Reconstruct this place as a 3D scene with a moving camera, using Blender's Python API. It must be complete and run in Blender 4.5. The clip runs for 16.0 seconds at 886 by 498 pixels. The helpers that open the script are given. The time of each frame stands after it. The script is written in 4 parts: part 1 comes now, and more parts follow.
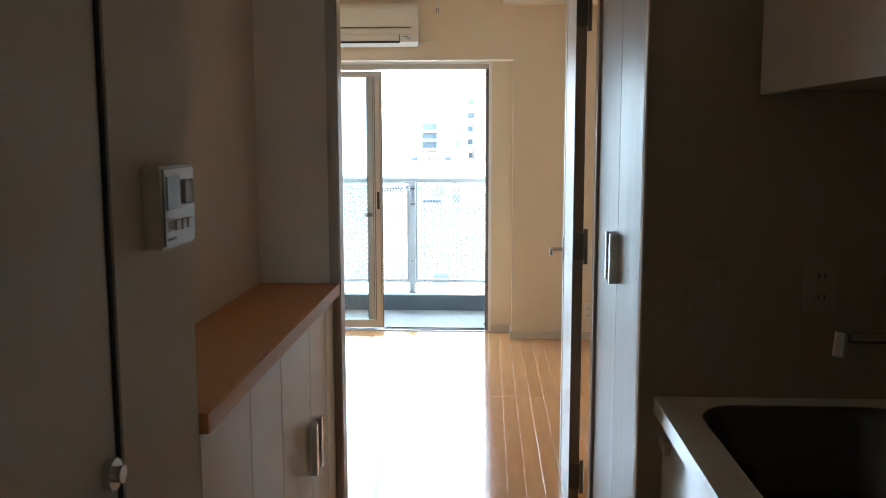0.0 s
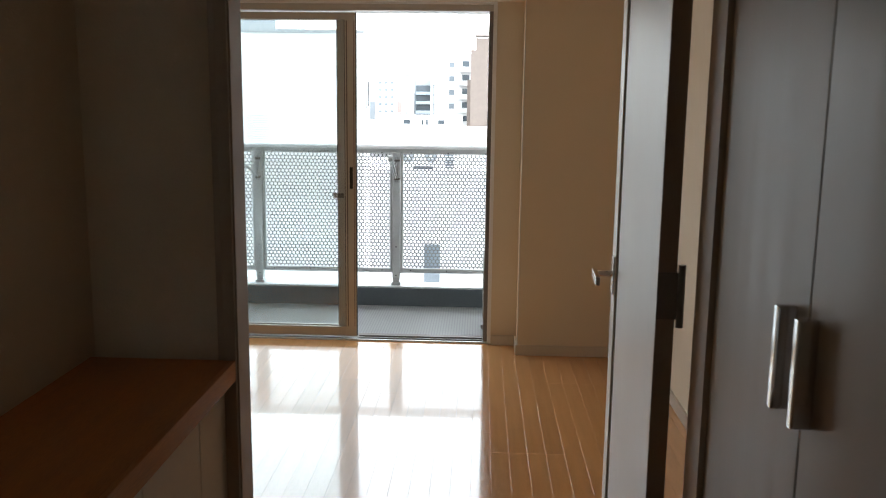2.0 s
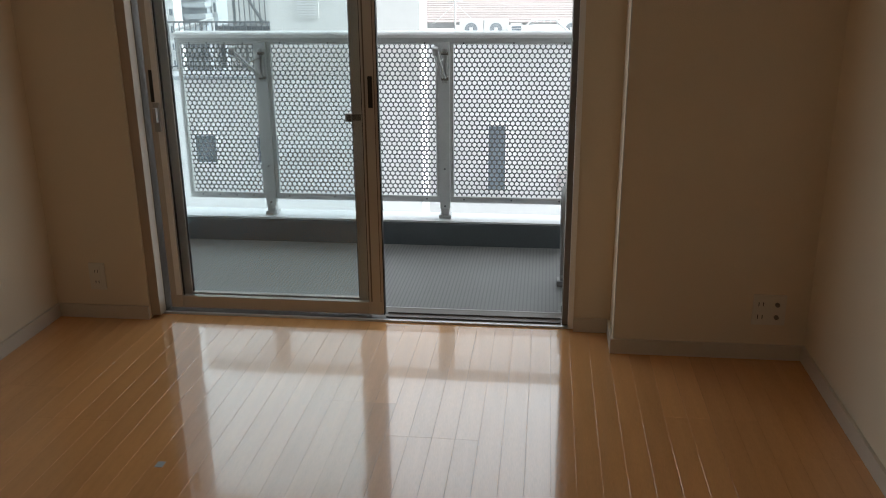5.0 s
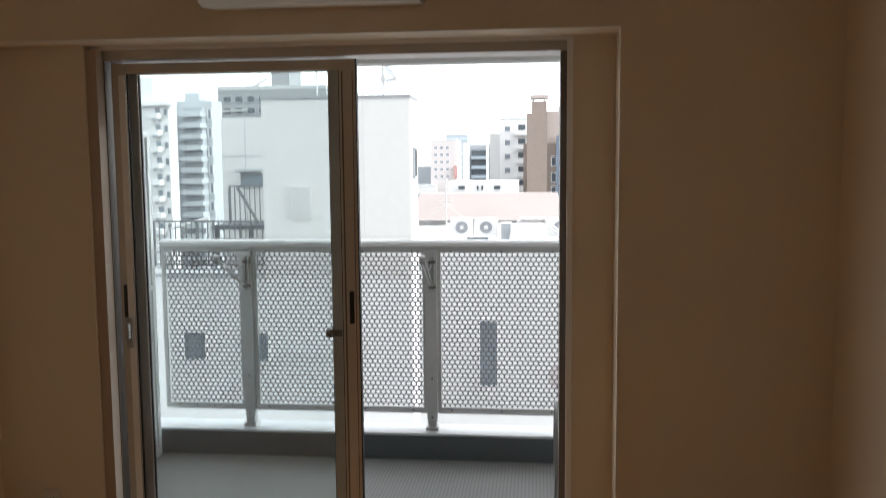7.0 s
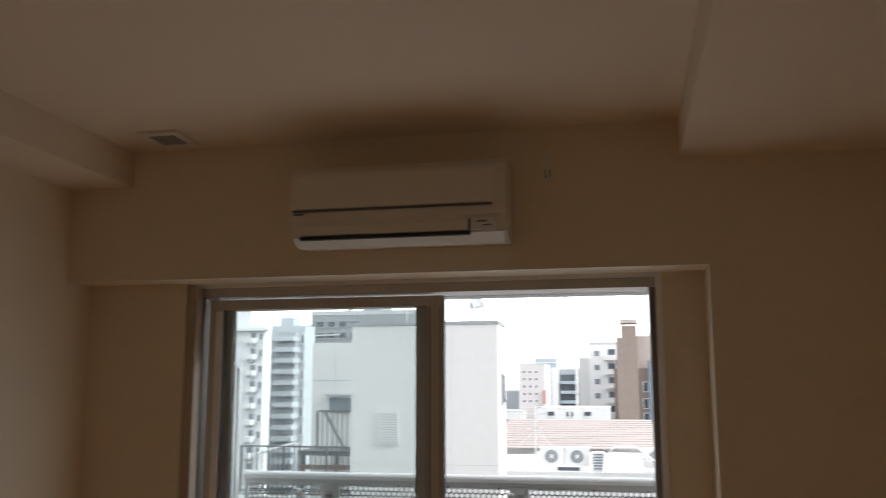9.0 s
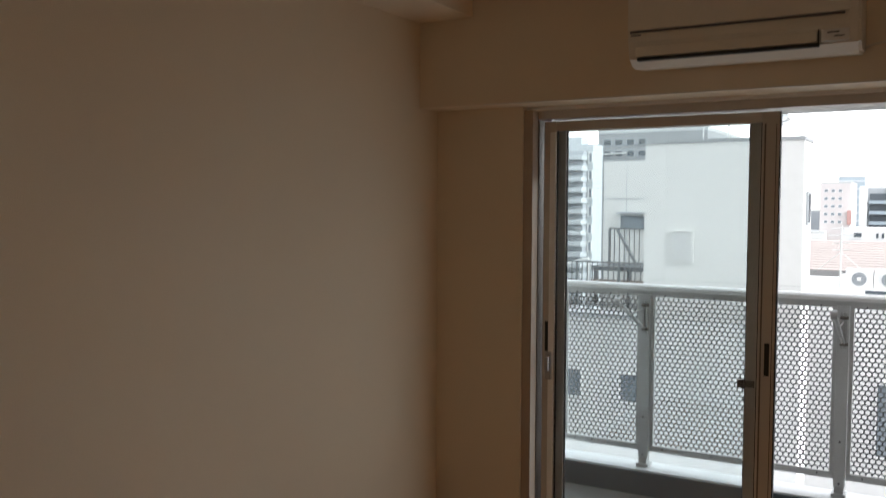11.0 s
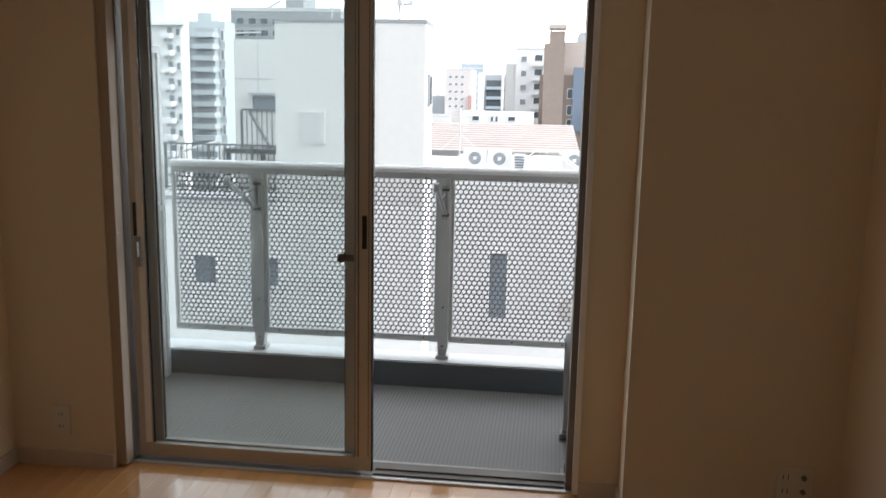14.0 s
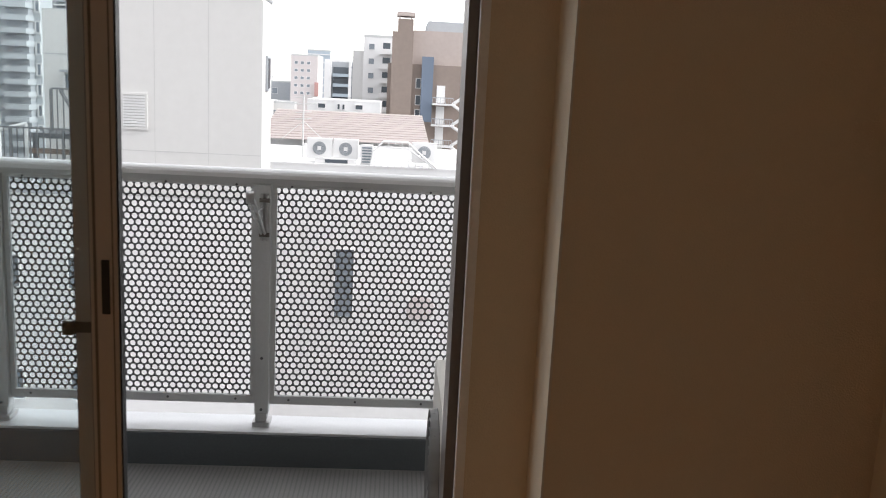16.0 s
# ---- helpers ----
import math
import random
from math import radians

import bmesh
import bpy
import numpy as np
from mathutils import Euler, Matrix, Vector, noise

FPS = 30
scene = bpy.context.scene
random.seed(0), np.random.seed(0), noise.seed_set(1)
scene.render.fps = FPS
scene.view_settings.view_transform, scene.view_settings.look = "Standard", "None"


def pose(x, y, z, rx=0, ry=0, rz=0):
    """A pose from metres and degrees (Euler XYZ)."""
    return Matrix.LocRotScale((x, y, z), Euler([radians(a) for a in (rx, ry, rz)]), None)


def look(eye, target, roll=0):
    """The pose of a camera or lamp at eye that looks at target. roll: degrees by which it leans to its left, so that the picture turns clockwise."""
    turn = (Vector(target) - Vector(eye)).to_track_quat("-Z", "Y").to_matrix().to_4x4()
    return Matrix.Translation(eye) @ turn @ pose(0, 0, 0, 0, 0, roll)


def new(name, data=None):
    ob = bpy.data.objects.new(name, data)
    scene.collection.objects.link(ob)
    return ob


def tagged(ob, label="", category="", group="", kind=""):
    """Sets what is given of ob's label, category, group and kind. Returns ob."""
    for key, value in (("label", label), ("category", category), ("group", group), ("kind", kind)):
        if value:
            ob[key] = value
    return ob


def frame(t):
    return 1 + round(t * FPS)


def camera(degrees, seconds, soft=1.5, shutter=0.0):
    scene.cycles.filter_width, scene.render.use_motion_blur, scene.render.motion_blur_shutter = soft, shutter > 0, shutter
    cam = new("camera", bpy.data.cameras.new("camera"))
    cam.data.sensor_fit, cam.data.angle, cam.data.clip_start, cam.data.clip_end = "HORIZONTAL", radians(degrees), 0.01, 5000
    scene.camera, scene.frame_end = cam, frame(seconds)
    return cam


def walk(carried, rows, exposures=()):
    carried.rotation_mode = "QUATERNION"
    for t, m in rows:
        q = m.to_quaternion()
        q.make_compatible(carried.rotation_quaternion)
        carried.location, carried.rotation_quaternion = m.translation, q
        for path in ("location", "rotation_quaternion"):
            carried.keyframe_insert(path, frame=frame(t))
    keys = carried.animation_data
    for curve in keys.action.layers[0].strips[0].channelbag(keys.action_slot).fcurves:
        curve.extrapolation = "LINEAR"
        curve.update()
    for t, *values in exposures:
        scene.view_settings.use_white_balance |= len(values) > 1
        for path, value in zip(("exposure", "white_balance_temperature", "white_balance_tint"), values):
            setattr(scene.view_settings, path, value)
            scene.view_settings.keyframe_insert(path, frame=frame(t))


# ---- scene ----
cam = camera(54.0, 16.0, soft=1.05, shutter=0.3)
PATH = [
    (0, (0.791, 0.708, 1.434), (0.69, 2.689, 1.177), -0.1),
    (0.5, (0.789, 1.004, 1.422), (0.681, 2.98, 1.131), 1.6),
    (1, (0.769, 1.306, 1.424), (0.659, 3.278, 1.106), 1.2),
    (1.5, (0.735, 1.652, 1.443), (0.643, 3.623, 1.12), 0.5),
    (2, (0.742, 2.022, 1.426), (0.66, 3.991, 1.086), 0.7),
    (2.5, (0.715, 2.358, 1.424), (0.603, 4.319, 1.048), 1.0),
    (3, (0.69, 2.701, 1.454), (0.56, 4.658, 1.064), -0.4),
    (3.5, (0.697, 3.085, 1.433), (0.539, 5.026, 0.975), 0.1),
    (3.7, (0.698, 3.201, 1.439), (0.515, 5.132, 0.948), 0.1),
    (5.8, (0.677, 3.755, 1.463), (0.448, 5.634, 0.815), -0.6),
    (6, (0.676, 3.769, 1.47), (0.458, 5.669, 0.886), -0.5),
    (6.5, (0.687, 3.79, 1.484), (0.476, 5.739, 1.085), -0.3),
    (7, (0.696, 3.825, 1.514), (0.48, 5.803, 1.316), -0.5),
    (7.5, (0.702, 3.82, 1.527), (0.486, 5.807, 1.61), 0.3),
    (8, (0.704, 3.835, 1.543), (0.493, 5.807, 1.801), 1.0),
    (8.5, (0.712, 3.834, 1.555), (0.488, 5.794, 1.884), 0.4),
    (9, (0.697, 3.849, 1.559), (0.289, 5.782, 1.872), -0.1),
    (9.2, (0.681, 3.853, 1.561), (0.149, 5.756, 1.868), -0.5),
    (11.3, (0.58, 3.596, 1.539), (-0.453, 5.292, 1.3), 0.1),
    (11.5, (0.606, 3.604, 1.524), (-0.432, 5.279, 1.183), -0.0),
    (12, (0.578, 3.627, 1.495), (-0.414, 5.272, 0.935), -0.1),
    (12.5, (0.582, 3.638, 1.488), (-0.325, 5.301, 0.847), -0.3),
    (13, (0.618, 3.724, 1.481), (-0.079, 5.487, 0.846), -0.4),
    (13.5, (0.663, 3.84, 1.476), (0.245, 5.718, 0.93), 0.2),
    (14, (0.671, 3.902, 1.487), (0.434, 5.856, 1.132), 1.1),
    (14.5, (0.644, 4.117, 1.47), (0.526, 6.091, 1.174), 1.6),
    (15, (0.601, 4.414, 1.485), (0.598, 6.393, 1.197), 2.0),
    (15.5, (0.616, 4.752, 1.463), (0.688, 6.723, 1.134), 2.6),
    (16, (0.638, 5.102, 1.449), (0.75, 7.065, 1.081), 2.9),
]
EXPOSURES = [(0.0, 3.0, 5100, -4), (0.7, 2.7, 5250, -4), (1.5, 1.95, 5900, 0), (2.5, 1.4, 6200, 6), (3.5, 1.0, 6200, 6), (6.0, 0.75, 6150, 3),
             (7.0, 0.76, 6400, 8), (7.5, 0.70, 6450, 9), (9.0, 0.60, 6450, 9), (11.5, 0.84, 6400, 8), (12.2, 0.95, 6300, 6), (13.0, 0.84, 6250, 5), (14.0, 0.74, 6350, 8), (15.0, 0.66, 6450, 11), (16.0, 0.42, 6550, 12)]
walk(cam, [(t, look(eye, target, roll)) for t, eye, target, roll in PATH], EXPOSURES)

# ---- daylight: a bright overcast sky and a soft sun from beyond the side street ----
world = bpy.data.worlds.new("world")
scene.world = world
world.use_nodes = True
wn, wl = world.node_tree.nodes, world.node_tree.links
sky = wn.new("ShaderNodeTexSky")
sky.sky_type = 'NISHITA'
sky.sun_disc = False
sky.sun_elevation = radians(48)
sky.sun_rotation = radians(100)
sky.air_density, sky.dust_density, sky.ozone_density = 1.0, 1.0, 1.0
haze = wn.new("ShaderNodeHueSaturation")
haze.inputs["Saturation"].default_value = 0.12
haze.inputs["Value"].default_value = 2.6
wl.new(sky.outputs[0], haze.inputs["Color"])
wl.new(haze.outputs[0], wn["Background"].inputs[0])
wn["Background"].inputs[1].default_value = 0.15
sun_data = bpy.data.lights.new("sun", 'SUN')
sun_data.energy, sun_data.angle, sun_data.color = 1.1, radians(14), (1.0, 0.96, 0.9)
window_light = bpy.data.lights.new("window_skylight", 'AREA')
window_light.shape, window_light.size, window_light.size_y = 'RECTANGLE', 1.70, 1.60
window_light.energy, window_light.color = 2.9, (0.92, 0.97, 1.0)
new("window_skylight", window_light).matrix_world = look((-0.08, 7.03, 0.85), (-0.08, 5.0, 0.85))
scene.cycles.max_bounces, scene.cycles.diffuse_bounces = 16, 10
sun_ob = new("sun", sun_data)
sun_ob.matrix_world = look((30, -6, 34), (0, 0, 0))

# ---- materials ----
def mat(name, color, rough=0.6, metal=0.0, vary=0.06, scale=6.0, fine=120.0, bump=0.0, stretch=(1, 1, 1), coat=0.0, spec=0.5, island=0.0, dirt=0.0):
    """Base colour with broad and fine variation, roughness variation and fine relief."""
    m = bpy.data.materials.new(name)
    m.use_nodes = True
    n, l = m.node_tree.nodes, m.node_tree.links
    p = n["Principled BSDF"]
    tc = n.new("ShaderNodeTexCoord")
    mp = n.new("ShaderNodeMapping")
    mp.inputs["Scale"].default_value = stretch
    l.new(tc.outputs["Object"], mp.inputs[0])
    big, small = n.new("ShaderNodeTexNoise"), n.new("ShaderNodeTexNoise")
    big.inputs["Scale"].default_value, small.inputs["Scale"].default_value = scale, fine
    big.inputs["Detail"].default_value, small.inputs["Detail"].default_value = 3, 2
    l.new(mp.outputs[0], big.inputs[0])
    l.new(mp.outputs[0], small.inputs[0])
    add = n.new("ShaderNodeMath")
    add.operation = 'ADD'
    l.new(big.outputs[0], add.inputs[0])
    l.new(small.outputs[0], add.inputs[1])
    src = add.outputs[0]
    if island:
        oi = n.new("ShaderNodeObjectInfo")
        ma = n.new("ShaderNodeMath")
        ma.operation = 'MULTIPLY_ADD'
        ma.inputs[1].default_value = island
        l.new(oi.outputs["Random"], ma.inputs[0])
        l.new(src, ma.inputs[2])
        src = ma.outputs[0]
    mr = n.new("ShaderNodeMapRange")
    top = 1.4 + island
    mr.inputs[1].default_value, mr.inputs[2].default_value = 0.6, top
    mr.inputs[3].default_value, mr.inputs[4].default_value = 1 - vary, 1 + vary
    l.new(src, mr.inputs[0])
    mul = n.new("ShaderNodeVectorMath")
    mul.operation = 'SCALE'
    mul.inputs[0].default_value = color
    l.new(mr.outputs[0], mul.inputs["Scale"])
    out = mul.outputs[0]
    if dirt:
        st = n.new("ShaderNodeTexNoise")
        st.inputs["Scale"].default_value, st.inputs["Detail"].default_value = scale * 0.35, 6
        sm = n.new("ShaderNodeMapping")
        sm.inputs["Scale"].default_value = (1, 1, 0.25)
        l.new(tc.outputs["Object"], sm.inputs[0])
        l.new(sm.outputs[0], st.inputs[0])
        rr = n.new("ShaderNodeMapRange")
        rr.inputs[1].default_value, rr.inputs[2].default_value = 0.5, 0.75
        rr.inputs[3].default_value, rr.inputs[4].default_value = 0.0, dirt
        l.new(st.outputs[0], rr.inputs[0])
        mx = n.new("ShaderNodeMix")
        mx.data_type = 'RGBA'
        l.new(rr.outputs[0], mx.inputs["Factor"])
        l.new(out, mx.inputs["A"])
        mx.inputs["B"].default_value = (color[0] * 0.45, color[1] * 0.43, color[2] * 0.4, 1)
        out = mx.outputs["Result"]
    l.new(out, p.inputs["Base Color"])
    rg = n.new("ShaderNodeMapRange")
    rg.inputs[1].default_value, rg.inputs[2].default_value = 0.3, 0.7
    rg.inputs[3].default_value, rg.inputs[4].default_value = rough * 0.88, min(1.0, rough * 1.12)
    l.new(big.outputs[0], rg.inputs[0])
    l.new(rg.outputs[0], p.inputs["Roughness"])
    p.inputs["Metallic"].default_value = metal
    p.inputs["Specular IOR Level"].default_value = spec
    p.inputs["Coat Weight"].default_value = coat
    if bump:
        b = n.new("ShaderNodeBump")
        b.inputs["Strength"].default_value = bump
        b.inputs["Distance"].default_value = 0.002
        l.new(small.outputs[0], b.inputs["Height"])
        l.new(b.outputs[0], p.inputs["Normal"])
    return m


def glass(name, color, rough=0.0):
    m = bpy.data.materials.new(name)
    m.use_nodes = True
    p = m.node_tree.nodes["Principled BSDF"]
    p.inputs["Base Color"].default_value = (*color, 1)
    p.inputs["Transmission Weight"].default_value = 1.0
    p.inputs["Roughness"].default_value = rough
    p.inputs["IOR"].default_value = 1.45
    return m


WALLPAPER = mat("wallpaper", (0.75, 0.655, 0.515), 0.75, vary=0.03, scale=1.5, fine=260, bump=0.5)
CEILING = mat("ceiling_paper", (0.77, 0.675, 0.545), 0.8, vary=0.03, scale=1.5, fine=220, bump=0.5)
WOOD = mat("floor_wood", (0.66, 0.34, 0.135), 0.13, vary=0.2, scale=3.0, fine=60, stretch=(9, 0.6, 9), coat=0.75, spec=0.7, island=0.5, bump=0.02)
# substrate lightened to tan, standing for light caught on the plank bevels
GROOVE_GLINT = mat("floor_groove_glint", (0.72, 0.50, 0.28), 0.4, vary=0.1)
SHELF_WOOD = mat("shelf_wood", (0.50, 0.215, 0.068), 0.45, spec=0.35, vary=0.22, scale=4, fine=70, stretch=(10, 0.8, 10), bump=0.05)
TRIM = mat("painted_trim", (0.62, 0.56, 0.48), 0.45, vary=0.04, scale=4, bump=0.05)
JAMB = mat("jamb_laminate", (0.42, 0.34, 0.26), 0.4, vary=0.06, scale=4, stretch=(4, 4, 0.5), bump=0.05)
LAMINATE = mat("grey_laminate", (0.38, 0.33, 0.275), 0.42, spec=0.3, vary=0.025, scale=3, fine=90, stretch=(8, 8, 0.6), bump=0.06)
LAMINATE_EDGE = mat("dark_laminate_edge", (0.31, 0.255, 0.2), 0.5, vary=0.05)
DOORFACE = mat("door_laminate", (0.55, 0.515, 0.475), 0.4, spec=0.4, vary=0.015, scale=2, fine=150, bump=0.04)
CABINET = mat("cabinet_panel", (0.68, 0.62, 0.53), 0.4, vary=0.04, scale=3, bump=0.05)
BLACK = mat("black_rubber", (0.02, 0.02, 0.02), 0.5, vary=0.1)
CHROME = mat("chrome", (0.75, 0.75, 0.76), 0.14, metal=1.0, vary=0.03)
STEEL = mat("brushed_steel", (0.5, 0.5, 0.5), 0.32, metal=1.0, vary=0.06, stretch=(1, 14, 1))
HINGE = mat("hinge_metal", (0.2, 0.18, 0.16), 0.4, metal=0.8, vary=0.05)
ALU = mat("anodised_aluminium", (0.56, 0.52, 0.475), 0.4, metal=0.35, vary=0.05, scale=2, stretch=(6, 6, 0.5))
ALU_DARK = mat("bronze_aluminium", (0.19, 0.165, 0.145), 0.45, metal=0.3, vary=0.06)
RIB = mat("vinyl_rib", (0.245, 0.243, 0.24), 0.5, vary=0.06)
ALU_LIGHT = mat("pale_aluminium", (0.72, 0.72, 0.72), 0.4, metal=0.4, vary=0.04)
PLASTIC = mat("white_plastic", (0.72, 0.69, 0.62), 0.4, vary=0.02, spec=0.4)
GLOSS_WHITE = mat("gloss_white_front", (0.80, 0.79, 0.76), 0.16, vary=0.02, spec=0.6)
PLASTIC_GREY = mat("grey_plastic", (0.36, 0.36, 0.36), 0.45, vary=0.03)
SCREEN = mat("lcd_screen", (0.12, 0.14, 0.15), 0.2, vary=0.05)
SILVER_PLASTIC = mat("silver_plastic", (0.36, 0.36, 0.36), 0.35, metal=0.3, vary=0.03)
INK = mat("printed_ink", (0.12, 0.12, 0.13), 0.6, vary=0.05)
RAIL_SHEET = mat("railing_sheet_paint", (0.10, 0.105, 0.108), 0.5, metal=0.1, vary=0.05, scale=3)
RAIL = mat("railing_paint", (0.60, 0.61, 0.61), 0.45, metal=0.1, vary=0.05, scale=3, dirt=0.12)
RAIL_TOP = mat("railing_cap", (0.86, 0.86, 0.86), 0.35, metal=0.0, vary=0.04)
KERB = mat("kerb_waterproofing", (0.10, 0.115, 0.125), 0.6, vary=0.12, scale=3, bump=0.2, dirt=0.2)
KERB_TOP = mat("kerb_cap", (0.72, 0.73, 0.74), 0.5, vary=0.06, scale=3, dirt=0.1)
SHEET = mat("vinyl_floor_sheet", (0.31, 0.305, 0.295), 0.5, vary=0.08, scale=1.2, fine=200, bump=0.3, dirt=0.12)
PARTITION = mat("partition_board", (0.75, 0.76, 0.76), 0.5, vary=0.04)
CONCRETE = mat("painted_concrete", (0.74, 0.73, 0.71), 0.8, vary=0.06, scale=1.5, bump=0.2, dirt=0.15)
PANE = glass("window_glass", (0.905, 0.95, 0.952))
QUARTZ = mat("counter_top", (0.84, 0.79, 0.70), 0.22, vary=0.06, scale=8, fine=150)
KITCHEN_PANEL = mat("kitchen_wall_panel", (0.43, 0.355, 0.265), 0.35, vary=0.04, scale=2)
KITCHEN_PLATE = mat("beige_plastic", (0.47, 0.40, 0.30), 0.4, vary=0.02)
CUPBOARD = mat("kitchen_cupboard", (0.68, 0.62, 0.52), 0.4, vary=0.04, scale=2)
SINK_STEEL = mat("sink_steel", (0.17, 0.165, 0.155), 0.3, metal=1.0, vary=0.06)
B_WHITE = mat("facade_white", (0.64, 0.64, 0.64), 0.8, vary=0.03, scale=0.3, fine=6, dirt=0.06)
B_TOWER = mat("facade_tower", (0.56, 0.555, 0.545), 0.8, vary=0.03, scale=0.3, fine=6, dirt=0.07)
B_JOINT = mat("joint_grey", (0.46, 0.46, 0.455), 0.8, vary=0.05)
B_GREY = mat("facade_grey", (0.34, 0.36, 0.38), 0.8, vary=0.05, scale=0.3, fine=5, dirt=0.1)
# blue-grey, brown, roof and red below are paled: distance haze in the colour
B_BLUEGREY = mat("facade_bluegrey_hazed", (0.43, 0.455, 0.475), 0.8, vary=0.05, scale=0.3, fine=5, dirt=0.1)
B_DARK = mat("facade_dark", (0.27, 0.28, 0.29), 0.8, vary=0.06, scale=0.3, fine=5)
B_BROWN = mat("facade_brown_tile", (0.215, 0.172, 0.148), 0.7, vary=0.08, scale=0.4, fine=5)
B_TAN = mat("facade_tan", (0.38, 0.325, 0.30), 0.75, vary=0.06, scale=0.4, fine=5)
B_PINK = mat("facade_pink", (0.52, 0.48, 0.475), 0.8, vary=0.05, scale=0.2, fine=4)
B_BLUE = mat("facade_blue", (0.12, 0.155, 0.21), 0.6, vary=0.06, scale=0.4)
B_SKYBLUE = mat("facade_glass_blue", (0.33, 0.39, 0.44), 0.35, vary=0.08, scale=0.2)
B_ROOF = mat("corrugated_roof", (0.37, 0.325, 0.31), 0.6, vary=0.08, scale=0.6, dirt=0.15)
B_RED = mat("red_sign_hazed", (0.42, 0.24, 0.22), 0.6, vary=0.1)
B_FLAT = mat("roof_membrane", (0.45, 0.46, 0.46), 0.85, vary=0.1, scale=0.5, dirt=0.2)
W_DARK = mat("window_dark", (0.07, 0.085, 0.10), 0.15, vary=0.25, scale=0.8)
W_MID = mat("window_mid", (0.20, 0.23, 0.26), 0.2, vary=0.25, scale=0.8)
FENCE = mat("fence_steel", (0.16, 0.17, 0.18), 0.55, metal=0.3, vary=0.08)
ASPHALT = mat("asphalt", (0.06, 0.06, 0.065), 0.85, vary=0.2, scale=0.2, bump=0.2)
DULLPIPE = mat("galvanised_pipe", (0.5, 0.5, 0.5), 0.5, metal=0.5, vary=0.08)

# ---- mesh helpers ----
def box(bm, x0, x1, y0, y1, z0, z1, bevel=0.0):
    r = bmesh.ops.create_cube(bm, size=1.0, matrix=Matrix.Translation(((x0 + x1) / 2, (y0 + y1) / 2, (z0 + z1) / 2)) @ Matrix.Diagonal((abs(x1 - x0), abs(y1 - y0), abs(z1 - z0), 1)))
    if bevel:
        es = {e for v in r["verts"] for e in v.link_edges}
        bmesh.ops.bevel(bm, geom=list(es), offset=bevel, segments=2, profile=0.7, affect='EDGES')
    return r


def rod(bm, a, b, r, seg=12, r2=None):
    a, b = Vector(a), Vector(b)
    d = b - a
    m = Matrix.Translation((a + b) / 2) @ d.to_track_quat('Z', 'Y').to_matrix().to_4x4()
    bmesh.ops.create_cone(bm, cap_ends=True, segments=seg, radius1=r, radius2=r if r2 is None else r2, depth=d.length, matrix=m)


def pipe(bm, pts, r, seg=10):
    for a, b in zip(pts, pts[1:]):
        rod(bm, a, b, r, seg)
    for p in pts[1:-1]:
        bmesh.ops.create_uvsphere(bm, u_segments=seg, v_segments=6, radius=r, matrix=Matrix.Translation(p))


def ring(bm, c, axis, r0, r1, thick, seg=32):
    """A flat ring of rectangular section around c, facing axis."""
    q = Matrix.Translation(c) @ Vector(axis).to_track_quat('Z', 'Y').to_matrix().to_4x4()
    vs = []
    for k in range(seg):
        a = 2 * math.pi * k / seg
        for r, h in ((r0, -thick / 2), (r1, -thick / 2), (r1, thick / 2), (r0, thick / 2)):
            vs.append(bm.verts.new(q @ Vector((r * math.cos(a), r * math.sin(a), h))))
    for k in range(seg):
        for j in range(4):
            i0, i1 = k * 4, ((k + 1) % seg) * 4
            bm.faces.new((vs[i0 + j], vs[i1 + j], vs[i1 + (j + 1) % 4], vs[i0 + (j + 1) % 4]))


PLACE = []                       # the grid in which the city blocks are laid out, once it is set


def mesh_ob(name, bm, material, smooth=False):
    bmesh.ops.recalc_face_normals(bm, faces=bm.faces)
    if PLACE:
        bmesh.ops.transform(bm, matrix=PLACE[0], verts=bm.verts)
    me = bpy.data.meshes.new(name)
    bm.to_mesh(me)
    bm.free()
    me.materials.append(material)
    if smooth:
        for p in me.polygons:
            p.use_smooth = True
    return new(name, me)


def part(name, bm, material, parent, label="", smooth=False):
    ob = mesh_ob(name, bm, material, smooth)
    if parent is not None:
        ob.parent = parent
        top = parent.parent or parent
        if not top.get("local_parts") and parent is top:
            ob.matrix_parent_inverse = Matrix.Translation(-top.location)
    if label:
        ob["label"] = label
    return ob


def boxes(*rows, bevel=0.0):
    bm = bmesh.new()
    for r in rows:
        box(bm, *r, bevel=bevel)
    return bm


def thing(name, at, label, category, group="", kind=""):
    e = new(name)
    e.empty_display_size = 0.1
    e.location = PLACE[0] @ Vector(at) if PLACE else at
    bpy.context.view_layer.update()
    return tagged(e, label, category, group, kind)


def solid(name, rows, material, label, category, kind="structure", bevel=0.0):
    return tagged(mesh_ob(name, boxes(*rows, bevel=bevel), material), label, category, "", kind)

# ---- the flat: walls, floors, ceilings ----
CEIL, HALL_CEIL = 2.455, 2.30
XL, XR = -1.40, 1.683            # side walls of the room
YD0, YD1 = 3.56, 3.60            # wall between hall and room
YW = 6.80                        # room face of the window wall's beam and pillar
HX = 0.285                       # hall wall with the intercom
KX = 1.85                        # kitchen side wall
solid("wall_west", [(XL - 0.15, XL, YD0, 7.20, -0.3, 2.6)], WALLPAPER, "cream wallpapered side wall of the empty room", "wall")
solid("wall_east", [(XR, XR + 0.15, YD1, 7.20, -0.3, 2.6)], WALLPAPER, "cream wallpapered side wall beside the open door", "wall")
solid("wall_window_beam", [(XL, XR, YW, 7.20, 1.958, 2.6)], WALLPAPER, "cream wallpapered beam above the balcony window", "wall")
